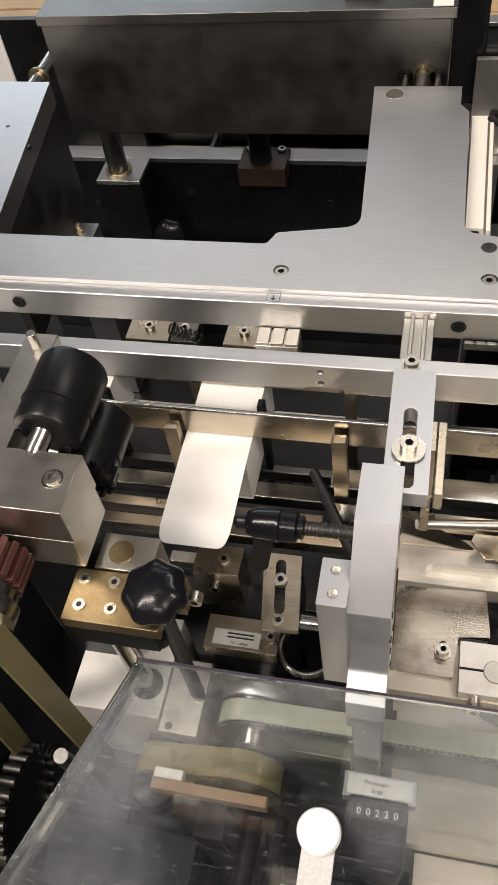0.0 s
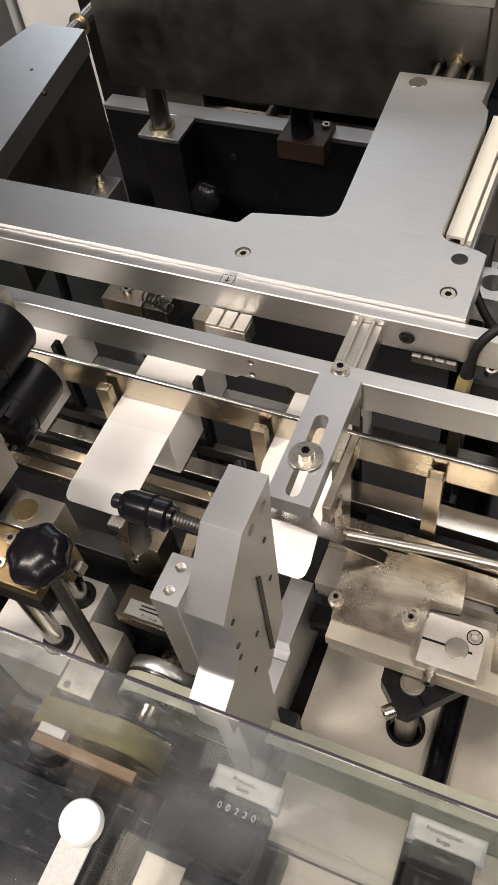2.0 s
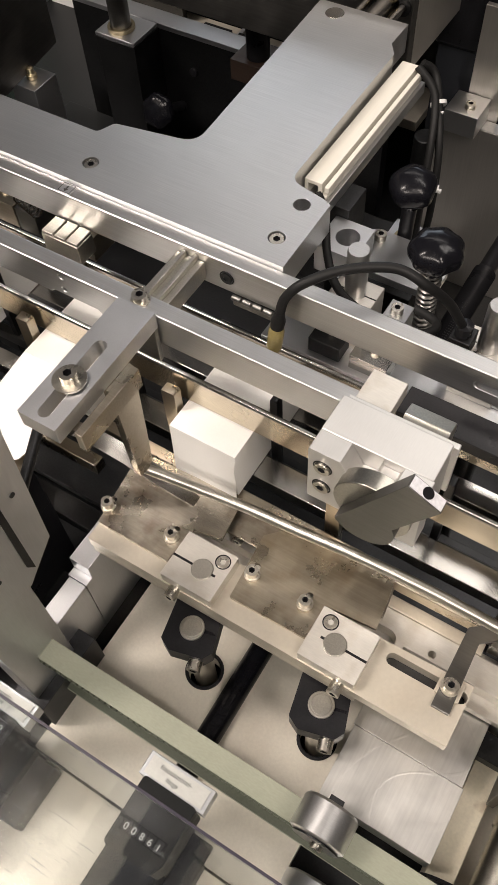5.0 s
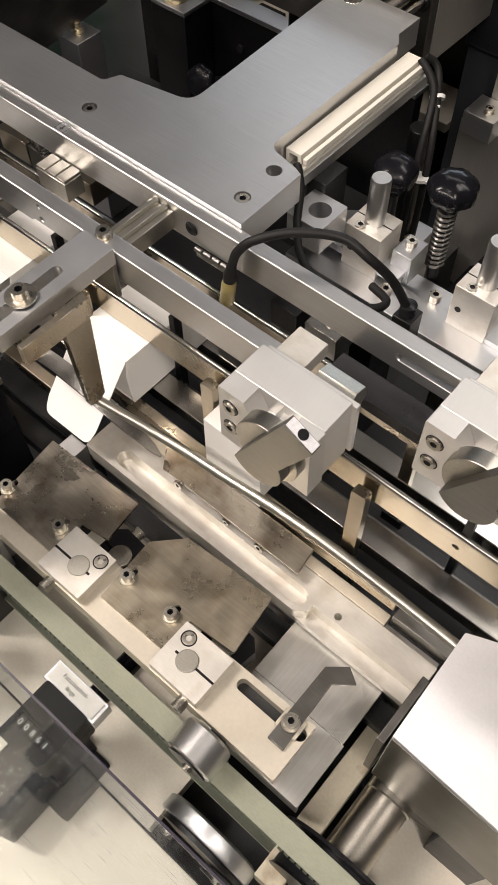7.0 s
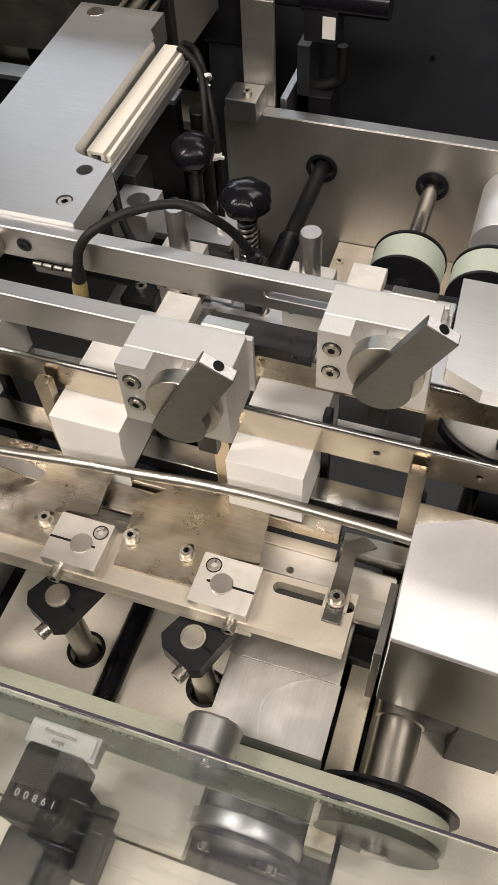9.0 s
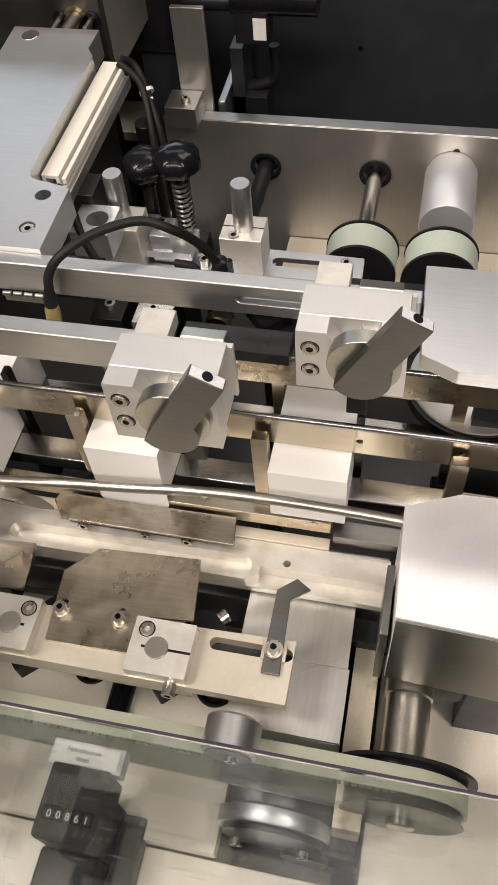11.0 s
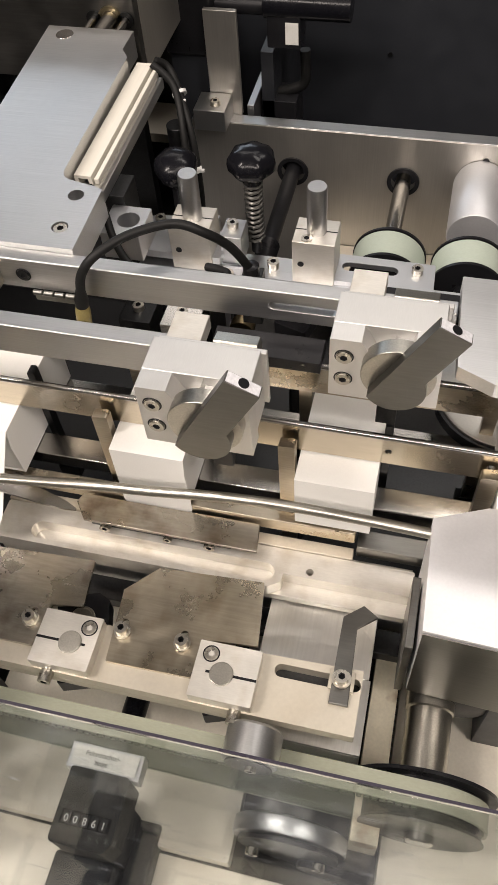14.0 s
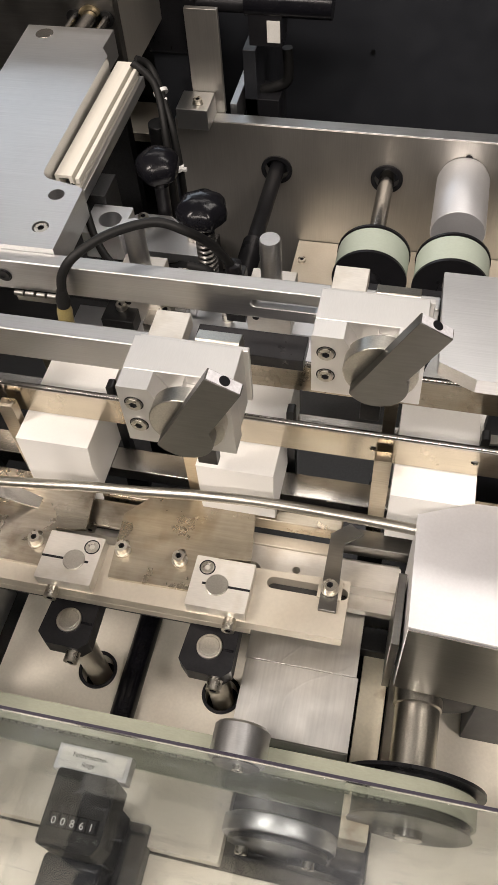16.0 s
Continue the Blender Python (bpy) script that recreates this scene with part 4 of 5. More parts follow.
def front_drive():
    # flat belt loop round two pulleys
    ob = thing("flat_belt", 230, -205, -240, "pale green flat drive belt in front of the bed plates", "belt")
    def loop(ca, ra, cb, rb, n=24):
        pts = []
        for k in range(n + 1):
            a = math.pi / 2 + math.pi * k / n
            pts.append((ca[0] + ra * math.cos(a), ca[1] + ra * math.sin(a)))
        for k in range(n + 1):
            a = -math.pi / 2 + math.pi * k / n
            pts.append((cb[0] + rb * math.cos(a), cb[1] + rb * math.sin(a)))
        return pts

    def band(outer, inner, y0, y1):
        bm = bm_new()
        rows = [[bm.verts.new((x, y, z)) for x, z in ring] for ring, y in ((outer, y0), (outer, y1), (inner, y1), (inner, y0))]
        n = len(outer)
        for a, d in zip(rows, rows[1:] + rows[:1]):
            for k in range(n):
                bm.faces.new((a[k], a[(k + 1) % n], d[(k + 1) % n], d[k]))
        return bm
    part("belt", band(loop((5, -244), 30, (462, -252), 45), loop((5, -244), 28, (462, -252), 43), -242, -225), BELT, ob, bevel=0)
    part("inner_layer", band(loop((5, -244), 27.9, (462, -252), 42.9), loop((5, -244), 26.4, (462, -252), 41.4), -241.6, -225.4), TEETH, ob, "grimy toothed inner side", bevel=0)
    bm = bm_new()
    for i in range(84):
        x = 20 + i * 5.2
        box(bm, x, x + 3.6, -243.2, -225.5, -220.4 + 0.0153 * (x - 5), -216.2 + 0.0153 * (x - 5))
    part("teeth", bm, TEETH, ob, "grimy belt teeth under the strand", bevel=0)
    part("pulley", lathe(bm_new(), (5, -248, -244), (0, 1, 0), [(12, 0), (31, 0.4), (31, 2), (26, 2.4), (26, 26), (12, 26.4)], 44), STEEL, ob, "toothed steel pulley", bevel=0)
    part("pulley", lathe(bm_new(), (462, -250, -252), (0, 1, 0), [(30, 0), (43, 0.6), (41, 3), (41, 28), (51, 28.6), (51, 31), (20, 31.4)], 56), BLACKED, ob, "black flanged pulley", bevel=0)
    part("hub", lathe(bm_new(), (462, -256, -252), (0, 1, 0), [(9, 0), (10, 1), (10, 6)], 24), STEEL, ob, bevel=0)
    part("shaft", cyl(bm_new(), (5, -290, -244), (5, -190, -244), 11, 24), STEEL, ob)
    part("collar", lathe(bm_new(), (5, -222, -244), (0, 1, 0), [(11, 0), (30, 0.5), (31, 2), (31, 10), (30, 11.4), (11, 12)], 40), ALU_MATT, ob, "turned clamp collar", bevel=0)
    part("bearing_stand", box(bm_new(), -12, 22, -220, -190, -330, -256), DARK, ob)
    ob = thing("idler_pulley", 344, -235, -240, "turned aluminium idler roller riding on the belt", "pulley")
    part("rim", lathe(bm_new(), (344, -246, -186), (0, 1, 0), [(6, 0), (17, 0.4), (19, 1.6), (19, 22), (17.4, 24), (6, 24)], 44), ALU, ob, bevel=0)
    part("stand", box(bm_new(), 339, 349, -221.6, -214, -330, -198), DARK, ob)
    part("face", cyl(bm_new(), (344, -247, -186), (344, -246.2, -186), 16, 32), DARK, ob, bevel=0)
    screw(ob, 346, -247, -186, 4, 3, axis="y")
    ob = thing("tension_wheel", 374, -290, -300, "aluminium tension wheel with a lever below the belt", "wheel")
    part("rim", lathe(bm_new(), (374, -272, -286), (0, 1, 0), [(30, 0), (41, 0.6), (42, 2), (42, 12), (38, 14)], 52), ALU_MATT, ob, bevel=0)
    part("cheek", lathe(bm_new(), (374, -277, -286), (0, 1, 0), [(20, 0), (37, 1), (37, 4.6)], 40), DARK, ob, bevel=0)
    for x in (350, 398):
        screw(ob, x, -280, -274, 4.6, 5, axis="y")
    bm = bm_new()
    plate(bm, stadium(396, -286, 424, -304, 14), -284, -279, axis="y")
    part("lever", bm, BLACKED, ob)
    ob = thing("timing_belt", -10, -280, -270, "olive timing belt on the pulley beside the flat belt", "belt")
    part("belt", band(loop((-62, -246), 20, (2, -240), 32), loop((-62, -246), 18, (2, -240), 30), -288, -266), TOOTHED, ob, bevel=0)
    part("pulley", lathe(bm_new(), (2, -291, -240), (0, 1, 0), [(12, 0), (34, 0.5), (34, 2.4), (29.8, 2.8), (29.8, 26), (34, 26.4), (34, 28)], 44), BLACKED, ob, bevel=0)
    part("pulley", lathe(bm_new(), (-62, -290, -246), (0, 1, 0), [(17.8, 0), (17.8, 28)], 28), BLACKED, ob, bevel=0)
    part("bearing_stand", box(bm_new(), -75, -48, -262, -258, -330, -232), DARK, ob)
    ob = thing("tan_strip", -15, -300, -205, "tan laminate strip under the clear cover", "strip")
    part("strip", box(bm_new(), -56, 31, -306, -298, -214, -200), PERTINAX, ob)
    part("end_pad", box(bm_new(), -56, -34, -297.6, -290, -212, -202), LABEL, ob)
    part("post", box(bm_new(), -20, 2, -330, -304, -340, -214.4), BLACKED, ob)
    for x in (16, 36):
        part("rod", cyl(bm_new(), (x, -400, -250), (x, -300, -250), 8, 20), BLACKED, ob)
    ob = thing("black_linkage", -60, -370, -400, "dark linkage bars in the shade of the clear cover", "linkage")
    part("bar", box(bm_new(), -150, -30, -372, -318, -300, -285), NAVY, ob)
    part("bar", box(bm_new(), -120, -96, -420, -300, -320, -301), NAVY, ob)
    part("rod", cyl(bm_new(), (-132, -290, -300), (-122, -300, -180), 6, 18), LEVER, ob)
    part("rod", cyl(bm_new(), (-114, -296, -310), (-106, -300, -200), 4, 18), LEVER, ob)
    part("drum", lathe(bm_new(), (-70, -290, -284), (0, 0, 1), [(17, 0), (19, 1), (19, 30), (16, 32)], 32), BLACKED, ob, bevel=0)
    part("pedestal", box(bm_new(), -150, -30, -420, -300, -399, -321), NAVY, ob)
    # counters
    for x, dig, word, y, dy in ((247, "00861", "Faltschachtel-|länge", -254, 0), (109, "00220", "Prospekt-|länge", -272, 22)):
        ob = thing("position_counter", x, y - 30, -260, "black mechanical position counter with white digits and a paper label", "counter", "position counters")
        bm = bm_new()
        pts = rounded([(x - 21, y - 62), (x + 17, y - 62), (x + 21, y - 54), (x + 21, y - 14), (x - 21, y - 14)], [4, 4, 2, 3, 3])
        plate(bm, pts, -236, -200)
        body = part("body", bm, RUBBER, ob, bevel=1.5)
        part("stem", box(bm_new(), x - 12, x + 12, y - 57, y - 20, -326, -236.4), NAVY, ob)
        part("base", box(bm_new(), x - 34, x + 10, y - 112, y - 58, -324, -268), NAVY, ob, bevel=3)
        part("side_arm", box(bm_new(), x + 10.4, x + 30, y - 74, y - 22, -324, -300), NAVY, ob, bevel=2)
        part("carrier", box(bm_new(), x - 26, x + 26, y - 15, y + 2, -216, -202), ALU_MATT, ob)
        lab = part("label_plate", box(bm_new(), x - 23, x + 23, y - 13, y, -201.5, -200.8), LABEL, ob, "white paper label", bevel=0)
        for i, line in enumerate(word.split("|")):
            text(line, (x - 2, y - 5.6 - i * 5.2, -200.6), 4.6, INK, lab)
        win = part("window", box(bm_new(), x - 17, x + 17, y - 50 + dy, y - 41 + dy, -200, -199.4), PLASTIC, body, bevel=0)
        for i, ch in enumerate(dig):
            part("digit_drum", box(bm_new(), x - 15.5 + i * 6.4, x - 10.5 + i * 6.4, y - 49.4 + dy, y - 41.6 + dy, -199.4, -199.0), BLACKED, body, bevel=0)
            text(ch, (x - 13 + i * 6.4, y - 48.4 + dy, -198.9), 6.6, WHITE, body)
    # clear cover
    ob = thing("clear_cover", 250, -360, 10, "scratched clear acrylic safety cover over the drive belts", "cover")
    bm = bm_new()
    plate(bm, rounded([(-20, -291), (900, -287), (900, -520), (-92, -520)], [3, 0, 0, 0]), 12, 15)
    sheet = part("sheet", bm, ACRYLIC, ob, bevel=0.4)
    bm = bm_new()
    plate(bm, [(-20, -291.4), (-17, -291.4), (-89, -520), (-92, -520)], -4, 11.6)
    part("side_sheet", bm, ACRYLIC, ob, bevel=0)
    bm = bm_new()
    plate(bm, [(-20, -290.8), (900, -286.8), (900, -285.6), (-20, -289.6)], 11.8, 15.2)
    part("edge", bm, EDGE, ob, "dark violet cut edge", bevel=0)
    part("clip", box(bm_new(), 880, 899, -500, -300, -320, 11.4), STEEL, ob)
    kn = thing("white_cap_knob", 87, -358, 20, "round white cap knob on a pale strap on the clear cover", "knob")
    part("cap", lathe(bm_new(), (87, -358, 16.5), (0, 0, 1), [(9, 0), (10, 0.6), (10, 4.4), (9.2, 5.6), (6, 6.2)], 36), WHITE, kn, bevel=0)
    part("strap", box(bm_new(), 80, 95, -470, -352, 15.2, 16.4), STRAP, kn)


def text(chars, at, size, mat, parent):
    """Lettering lying flat, readable from the front."""
    cu = bpy.data.curves.new("lettering", "FONT")
    cu.body, cu.size, cu.align_x, cu.extrude = chars, size / 1000, "CENTER", 0.00005
    tmp = bpy.data.objects.new("lettering", cu)
    scene.collection.objects.link(tmp)
    me = bpy.data.meshes.new_from_object(tmp)
    bpy.data.objects.remove(tmp)
    ob = new("lettering", me)
    me.materials.clear()
    me.materials.append(mat)
    o = root_of(parent).location
    ob.parent = parent
    ob.location = (at[0] / 1000 - o.x, at[1] / 1000 - o.y, Z0 + at[2] / 1000 - o.z)
    return ob


def right_side():
    ob = thing("infeed_housing", 520, -120, -220, "bright sheet-metal housing over the shaft at the line's end", "housing")
    bm = bm_new()
    plate(bm, rounded([(439, -162), (437, -81), (473, -66), (800, -55), (800, -178)], [1, 2, 2, 0, 0]), -220, -114)
    part("hood", bm, HOOD, ob, bevel=1.2)
    # thin dark sheet added to paint the shade on the hood's front face
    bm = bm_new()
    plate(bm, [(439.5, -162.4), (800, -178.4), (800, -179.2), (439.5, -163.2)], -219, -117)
    part("front_sheet", bm, LEVER, ob, "grey sheet added to shade the hood's front", bevel=0)
    part("shaft", lathe(bm_new(), (460, -226, -250), (0, 1, 0), [(16.5, 0), (16.5, 60), (18, 61), (18, 90)], 36), TURNED, ob, bevel=0)
    part("shaft_bearing", lathe(bm_new(), (474, -158, -248), (0, 1, 0), [(24, 0), (27, 1), (27, 30)], 36), BLACKED, ob, bevel=0)
    part("foot", box(bm_new(), 500, 540, -160, -120, -315, -220.4), CASTING, ob)
    part("rear_foot", box(bm_new(), 640, 700, -150, -110, -315, -220.4), CASTING, ob)
    part("lug", box(bm_new(), 431, 436.6, -160, -108, -232, -150), LEVER, ob)
    ob = thing("frame_end_block", 475, -12, -40, "brushed aluminium end block with a chamfered corner", "block")
    bm = bm_new()
    plate(bm, rounded([(430, 26), (620, 26), (620, -61), (455, -59), (433, -49)], [1] * 5), -7, 4)
    part("body", bm, ALU, ob)
    part("stand", box(bm_new(), 480, 600, 16, 26, -322, -7.4), CASTING, ob)
    ob = thing("feed_wheel", 482, 60, -150, "pale round feed wheel with a dark rim below the end block", "wheel")
    part("disc", lathe(bm_new(), (484, 62, -156), (0, 0, 1), [(52, 0), (54, 1), (54, 12), (52, 13)], 56), BACKPLATE, ob, bevel=0)
    bm = bm_new()
    plate(bm, circle(484, 62, 57, 56), -156, -146, [circle(484, 62, 54.4, 56)])
    part("rim", bm, BLACKED, ob, bevel=0)
    part("axle", cyl(bm_new(), (484, 62, -322), (484, 62, -156.4), 14, 24), STEEL, ob)
    # scratched sheet over the bed
    ob = thing("scratched_sheet", 372, -155, -230, "scratched stainless steel sheet folded over the bed", "sheet")
    bm = bm_new()
    plate(bm, [(329, -160), (412.6, -160), (412, -92), (329, -92)], -229, -225)
    part("sheet", bm, SHEET, ob, bevel=0.3)
    bm = box(bm_new(), 330, 414, -214, -160.2, -2, 2, Matrix.Translation((0, -160, -227)) @ Matrix.Rotation(radians(2.4), 4, "X") @ Matrix.Translation((0, 160, 0)))
    part("sheet", bm, SHEET, ob, bevel=0.3)
    part("lip", box(bm_new(), 331, 414, -214, -211, -250, -232), SHEET, ob)
    part("stay", box(bm_new(), 340, 404, -200, -110, -304, -229.4), DARK, ob)
    # machined lower guide behind the swinging bar
    ob = thing("lower_guide", 270, -95, -215, "machined steel guide bar with rounded pockets", "guide")
    bm = bm_new()
    plate(bm, rounded([(100, -113), (326, -113), (336, -107), (336, -100), (434, -100), (434, -79), (100, -79)], [2, 7, 4, 0, 2, 2, 2]), -214, -200,
          [stadium(136, -101, 322, -101, 7.5, 10), circle(356, -95, 3, 14)])
    part("bar", bm, PALE, ob)
    part("rear_ledge", box(bm_new(), 100, 386, -78.6, -69, -210, -198), CREAM, ob)
    part("pocket_floor", box(bm_new(), 102, 433, -112, -70, -222, -214.3), PALE, ob)
    part("front_skirt", box(bm_new(), 336.4, 433, -99, -95, -262, -222.4), LEVER, ob)
    part("stay", box(bm_new(), 102, 432, -104, -86, -306, -222.4), ALU_MATT, ob)
    wl = thing("bearing_wall", 88, -146, -310, "upright grey steel wall with a stepped top beside the column", "wall plate")
    bm = bm_new()
    plate(bm, [(-176, -310), (-112, -310), (-112, -205), (-168, -205), (-168, -222), (-176, -222)], 80, 99, axis="x")
    part("wall", bm, ALU_MATT, wl)
    part("step", box(bm_new(), 82, 99, -244, -176.4, -310, -222.4), ALU_MATT, wl)
    ob = thing("rust_stained_guide", 240, -86, -180, "rust-stained inclined guide plate with two screws", "plate")
    bm = bm_new()
    plate(bm, [(163, -78), (174, -93), (315, -94), (312, -70), (166, -70)], -187, -184.5)
    part("plate", bm, RUSTY, ob)
    part("holder", box(bm_new(), 176, 292, -88, -72, -199.8, -187.4), DARK, ob)
    for x in (190, 242, 276):
        screw(ob, x, -88, -193.5, 4.4 if x != 242 else 3.4, 6, axis="y")


def rear_side():
    # aluminium profile on the plate's edge
    ob = thing("aluminium_profile", 149, 180, -12, "ivory aluminium slot profile along the frame plate's edge", "profile")
    bm = bm_new()
    plate(bm, [(135, -24), (138, -24), (138, -14), (146, -14), (146, -24), (153, -24), (153, -21), (149, -21), (149, -11), (135, -11)], 104, 262, axis="y")
    part("profile", bm, IVORY, ob, bevel=0.3)
    part("rib", box(bm_new(), 151, 154.5, 104, 262, -18, -13), IVORY, ob)
    part("base", box(bm_new(), 134.5, 156, 95, 264, -34, -24.4), ALU_Y, ob)
    # black cables
    for pts in ([(152, 262, -8), (164, 266, -20), (186, 235, -55), (192, 225, -110), (186, 235, -170)],
                [(150, 258, -9), (170, 252, -26), (182, 226, -60), (185, 215, -110), (178, 230, -170)],
                [(146, 104, -20), (158, 94, -30), (170, 76, -44), (188, 58, -52), (214, 46, -52), (244, 42, -50), (262, 50, -50), (262, 64, -54), (244, 72, -58)]):
        c = thing("cable", *pts[0], "thin black cable hanging from the profile", "cable", "cables")
        part("sheath", tube(bm_new(), pts, 3.2, 10), RUBBER, c, bevel=0)
    tie = thing("cable_tie", 178, 250, -35, "white cable tie round the cables", "tie")
    part("band", lathe(bm_new(), (172, 256, -32), (0.5, -0.6, -0.6), [(6, 0), (6.6, 0), (6.6, 3), (6, 3)], 20), WHITE, tie, bevel=0)
    part("tail", box(bm_new(), 176, 180, 248, 250, -36, -34), WHITE, tie)
    tie = thing("cable_tie", 190, 228, -84, "white cable tie round the cables", "tie")
    part("band", lathe(bm_new(), (188.5, 223, -84), (0.05, -0.1, -1), [(6.6, 0), (7.4, 0), (7.4, 3), (6.6, 3)], 20), WHITE, tie, bevel=0)
    part("tail", box(bm_new(), 195, 199, 220, 223, -87, -84), WHITE, tie)
    # sensor with amber nozzle and its cable
    ob = thing("light_sensor", 180, -12, -45, "amber-tipped sensor on a black cable over the beam", "sensor")
    part("tip", lathe(bm_new(), (178, -13, -52), (0.1, 0.05, 1), [(4, 0), (5.4, 4), (5.4, 20), (4.6, 24)], 20), AMBER, ob, bevel=0)
    part("boot", lathe(bm_new(), (180.4, -11.8, -28), (0.1, 0.1, 1), [(4.6, 0), (5, 6), (4, 10), (3.4, 14)], 18), RUBBER, ob, bevel=0)
    part("cable", tube(bm_new(), [(181.8, -10.4, -15), (184, -7, -3), (193, 0, 8), (212, 17, 14), (238, 33, 14), (258, 37, 6), (272, 48, -14), (282, 57, -40)], 3.3, 12), RUBBER, ob, bevel=0)
    part("plug", lathe(bm_new(), (283, 58, -46), (0, 0, 1), [(6, 0), (6, 8), (4, 9)], 16), BLACKED, ob, bevel=0)
    part("bracket", box(bm_new(), 276, 291, 50, 66, -90, -46.4), DARK, ob)
    # rear wall of the drive
    ob = thing("rear_bearing_plate", 380, 440, -400, "brushed steel bearing plate with round shaft holes", "plate")
    bm = bm_new()
    plate(bm, [(118, -400), (760, -400), (760, -176), (118, -176)], 430, 446, [circle(236, -232, 17, 32), circle(365, -232, 17, 32)], axis="y")
    part("plate", bm, BACKPLATE, ob, bevel=0.8)
    part("top_edge", box(bm_new(), 118, 760, 430, 446, -175.8, -174.8), ALU, ob)
    for x in (236, 365):
        bm = bm_new()
        plate(bm, circle(x, -232, 18.5, 32), 427.5, 429.8, [circle(x, -232, 14, 32)], axis="y")
        part("bearing", bm, BLACKED, ob, bevel=0)
    part("pin", cyl(bm_new(), (452, 429, -196), (452, 429.8, -196), 4, 14), BLACKED, ob, bevel=0)
    part("shaft", cyl(bm_new(), (236, 250, -232), (236, 470, -232), 9, 24), BLACKED, ob)
    part("thread", thread(bm_new(), (236, 180, -232), (236, 300, -232), 12, 3), BLACKED, ob, bevel=0)
    part("tip", cyl(bm_new(), (236, 168, -232), (236, 180, -232), 12.5, 24), BRONZE, ob)
    part("shaft", cyl(bm_new(), (365, 306, -232), (365, 470, -232), 9, 24), STEEL, ob)
    part("bearing_drum", lathe(bm_new(), (450, 334, -222), (0, 1, 0), [(14, 0), (28, 1), (29, 3), (29, 88), (27, 95)], 40), HOOD, ob, bevel=0)
    part("side_cheek", box(bm_new(), 128, 164, 410, 446, -174.6, -150), ALU_Y, ob)
    part("bent_bracket", box(bm_new(), 138, 174, 447, 453, -176, -58), BACKPLATE, ob)
    screw(ob, 150, 424, -150, 5, 5, 6)
    for x in (366, 449):
        r = thing("belt_roller", x, 300, -268, "black roller with a pale green belt on its rim", "roller", "belt rollers")
        part("core", lathe(bm_new(), (x, 264, -236), (0, 1, 0), [(18, 0), (39, 0.6), (39, 4), (35, 4.4), (35, 40), (39, 40.4), (39, 43), (18, 44)], 48), BLACKED, r, bevel=0)
        part("belt", lathe(bm_new(), (x, 269.5, -236), (0, 1, 0), [(35.4, 0), (38, 0), (38, 33), (35.4, 33)], 48), ROLLER, r, "pale mint belt", bevel=0)
        part("hub", lathe(bm_new(), (x, 256, -236), (0, 1, 0), [(10, 0), (12, 1), (12, 8)], 24), BLACKED, r, bevel=0)
        part("hanger", box(bm_new(), x - 8, x + 8, 309, 320, -400, -228), DARK, r)
    # static dome knob and plate at the rear
    kb = thing("star_knob", 195, 172, -40, "black star knob on a slim black stem behind the beam", "knob")
    star_knob(kb, (192, 172, -46), (0.05, -0.1, 1), 19, 5, 17)
    part("stem", cyl(bm_new(), (191, 172, -130), (192, 172, -56), 6, 18), BLACKED, kb)
    part("base", lathe(bm_new(), (191, 172, -142), (0, 0, 1), [(12, 0), (12, 6), (9, 8), (9, 12)], 24), ALU_MATT, kb, bevel=0)
    part("stand", box(bm_new(), 170, 212, 150, 196, -400, -142.4), DARK, kb)
    ob = thing("guide_post", 170, 240, -200, "steel guide post in a square bearing block", "post")
    part("block", box(bm_new(), 150, 196, 214, 262, -400, -168), ALU_MATT, ob)
    part("post", cyl(bm_new(), (172, 238, -168), (172, 238, -52), 9, 26), DARK, ob)
    bm = bm_new()
    plate(bm, circle(172, 238, 14, 26), -168, -163, [circle(172, 238, 10.2, 26)])
    part("collar", bm, BRASS, ob)
    ob = thing("clamp_hub", 172, 95, -60, "aluminium split hub behind the frame plate's corner", "hub")
    bm = bm_new()
    plate(bm, rounded([(158, 78), (190, 78), (190, 112), (158, 112)], [1] * 4), -66, -42, [circle(176, 96, 9, 24)])
    part("body", bm, ALU_MATT, ob)
    part("stand", box(bm_new(), 150, 168, 112.4, 140, -400, -34), DARK, ob)
    ob = thing("curved_plate", 190, 140, -95, "grey curved aluminium plate with a bolt behind the beam", "plate")
    bm = bm_new()
    plate(bm, rounded([(150, 118), (240, 118), (240, 150), (214, 152), (200, 164), (172, 164), (152, 148)], [2, 2, 4, 10, 6, 8, 6]), -98, -91)
    part("plate", bm, ALU_MATT, ob)
    screw(ob, 178, 154, -91, 4.6, 6)
    screw(ob, 226, 138, -91, 4.6, 6)
    part("stand", box(bm_new(), 156, 168, 142, 148, -400, -98.4), DARK, ob)
    # dark housing farther back
    ob = thing("rear_guard", 520, 640, -1100, "charcoal sheet-metal guard behind the machine", "guard")
    part("panel", box(bm_new(), -200, 1300, 640, 652, -1100, -118), CASTING, ob, bevel=2)
    part("edge", box(bm_new(), -200, 1300, 636, 656, -117.6, -112), ALU_MATT, ob)
    part("side", box(bm_new(), 190, 204.6, 480, 652, -1100, -118), CASTING, ob)
    part("rivet", cyl(bm_new(), (320, 639.6, -200), (320, 638, -200), 3, 12), DARK, ob, bevel=0)
    ob = thing("rear_actuator", 250, 480, -150, "black actuator with a chrome rod above the bearing plate", "actuator")
    part("body", box(bm_new(), 88, 147, 456, 540, -116, 60), BLACKED, ob, bevel=5)
    part("rod", cyl(bm_new(), (147, 470, -62), (200, 470, -62), 9, 20), BLACKED, ob)
    part("drum", cyl(bm_new(), (200, 470, -58), (292, 470, -58), 15, 28), PLASTIC, ob)
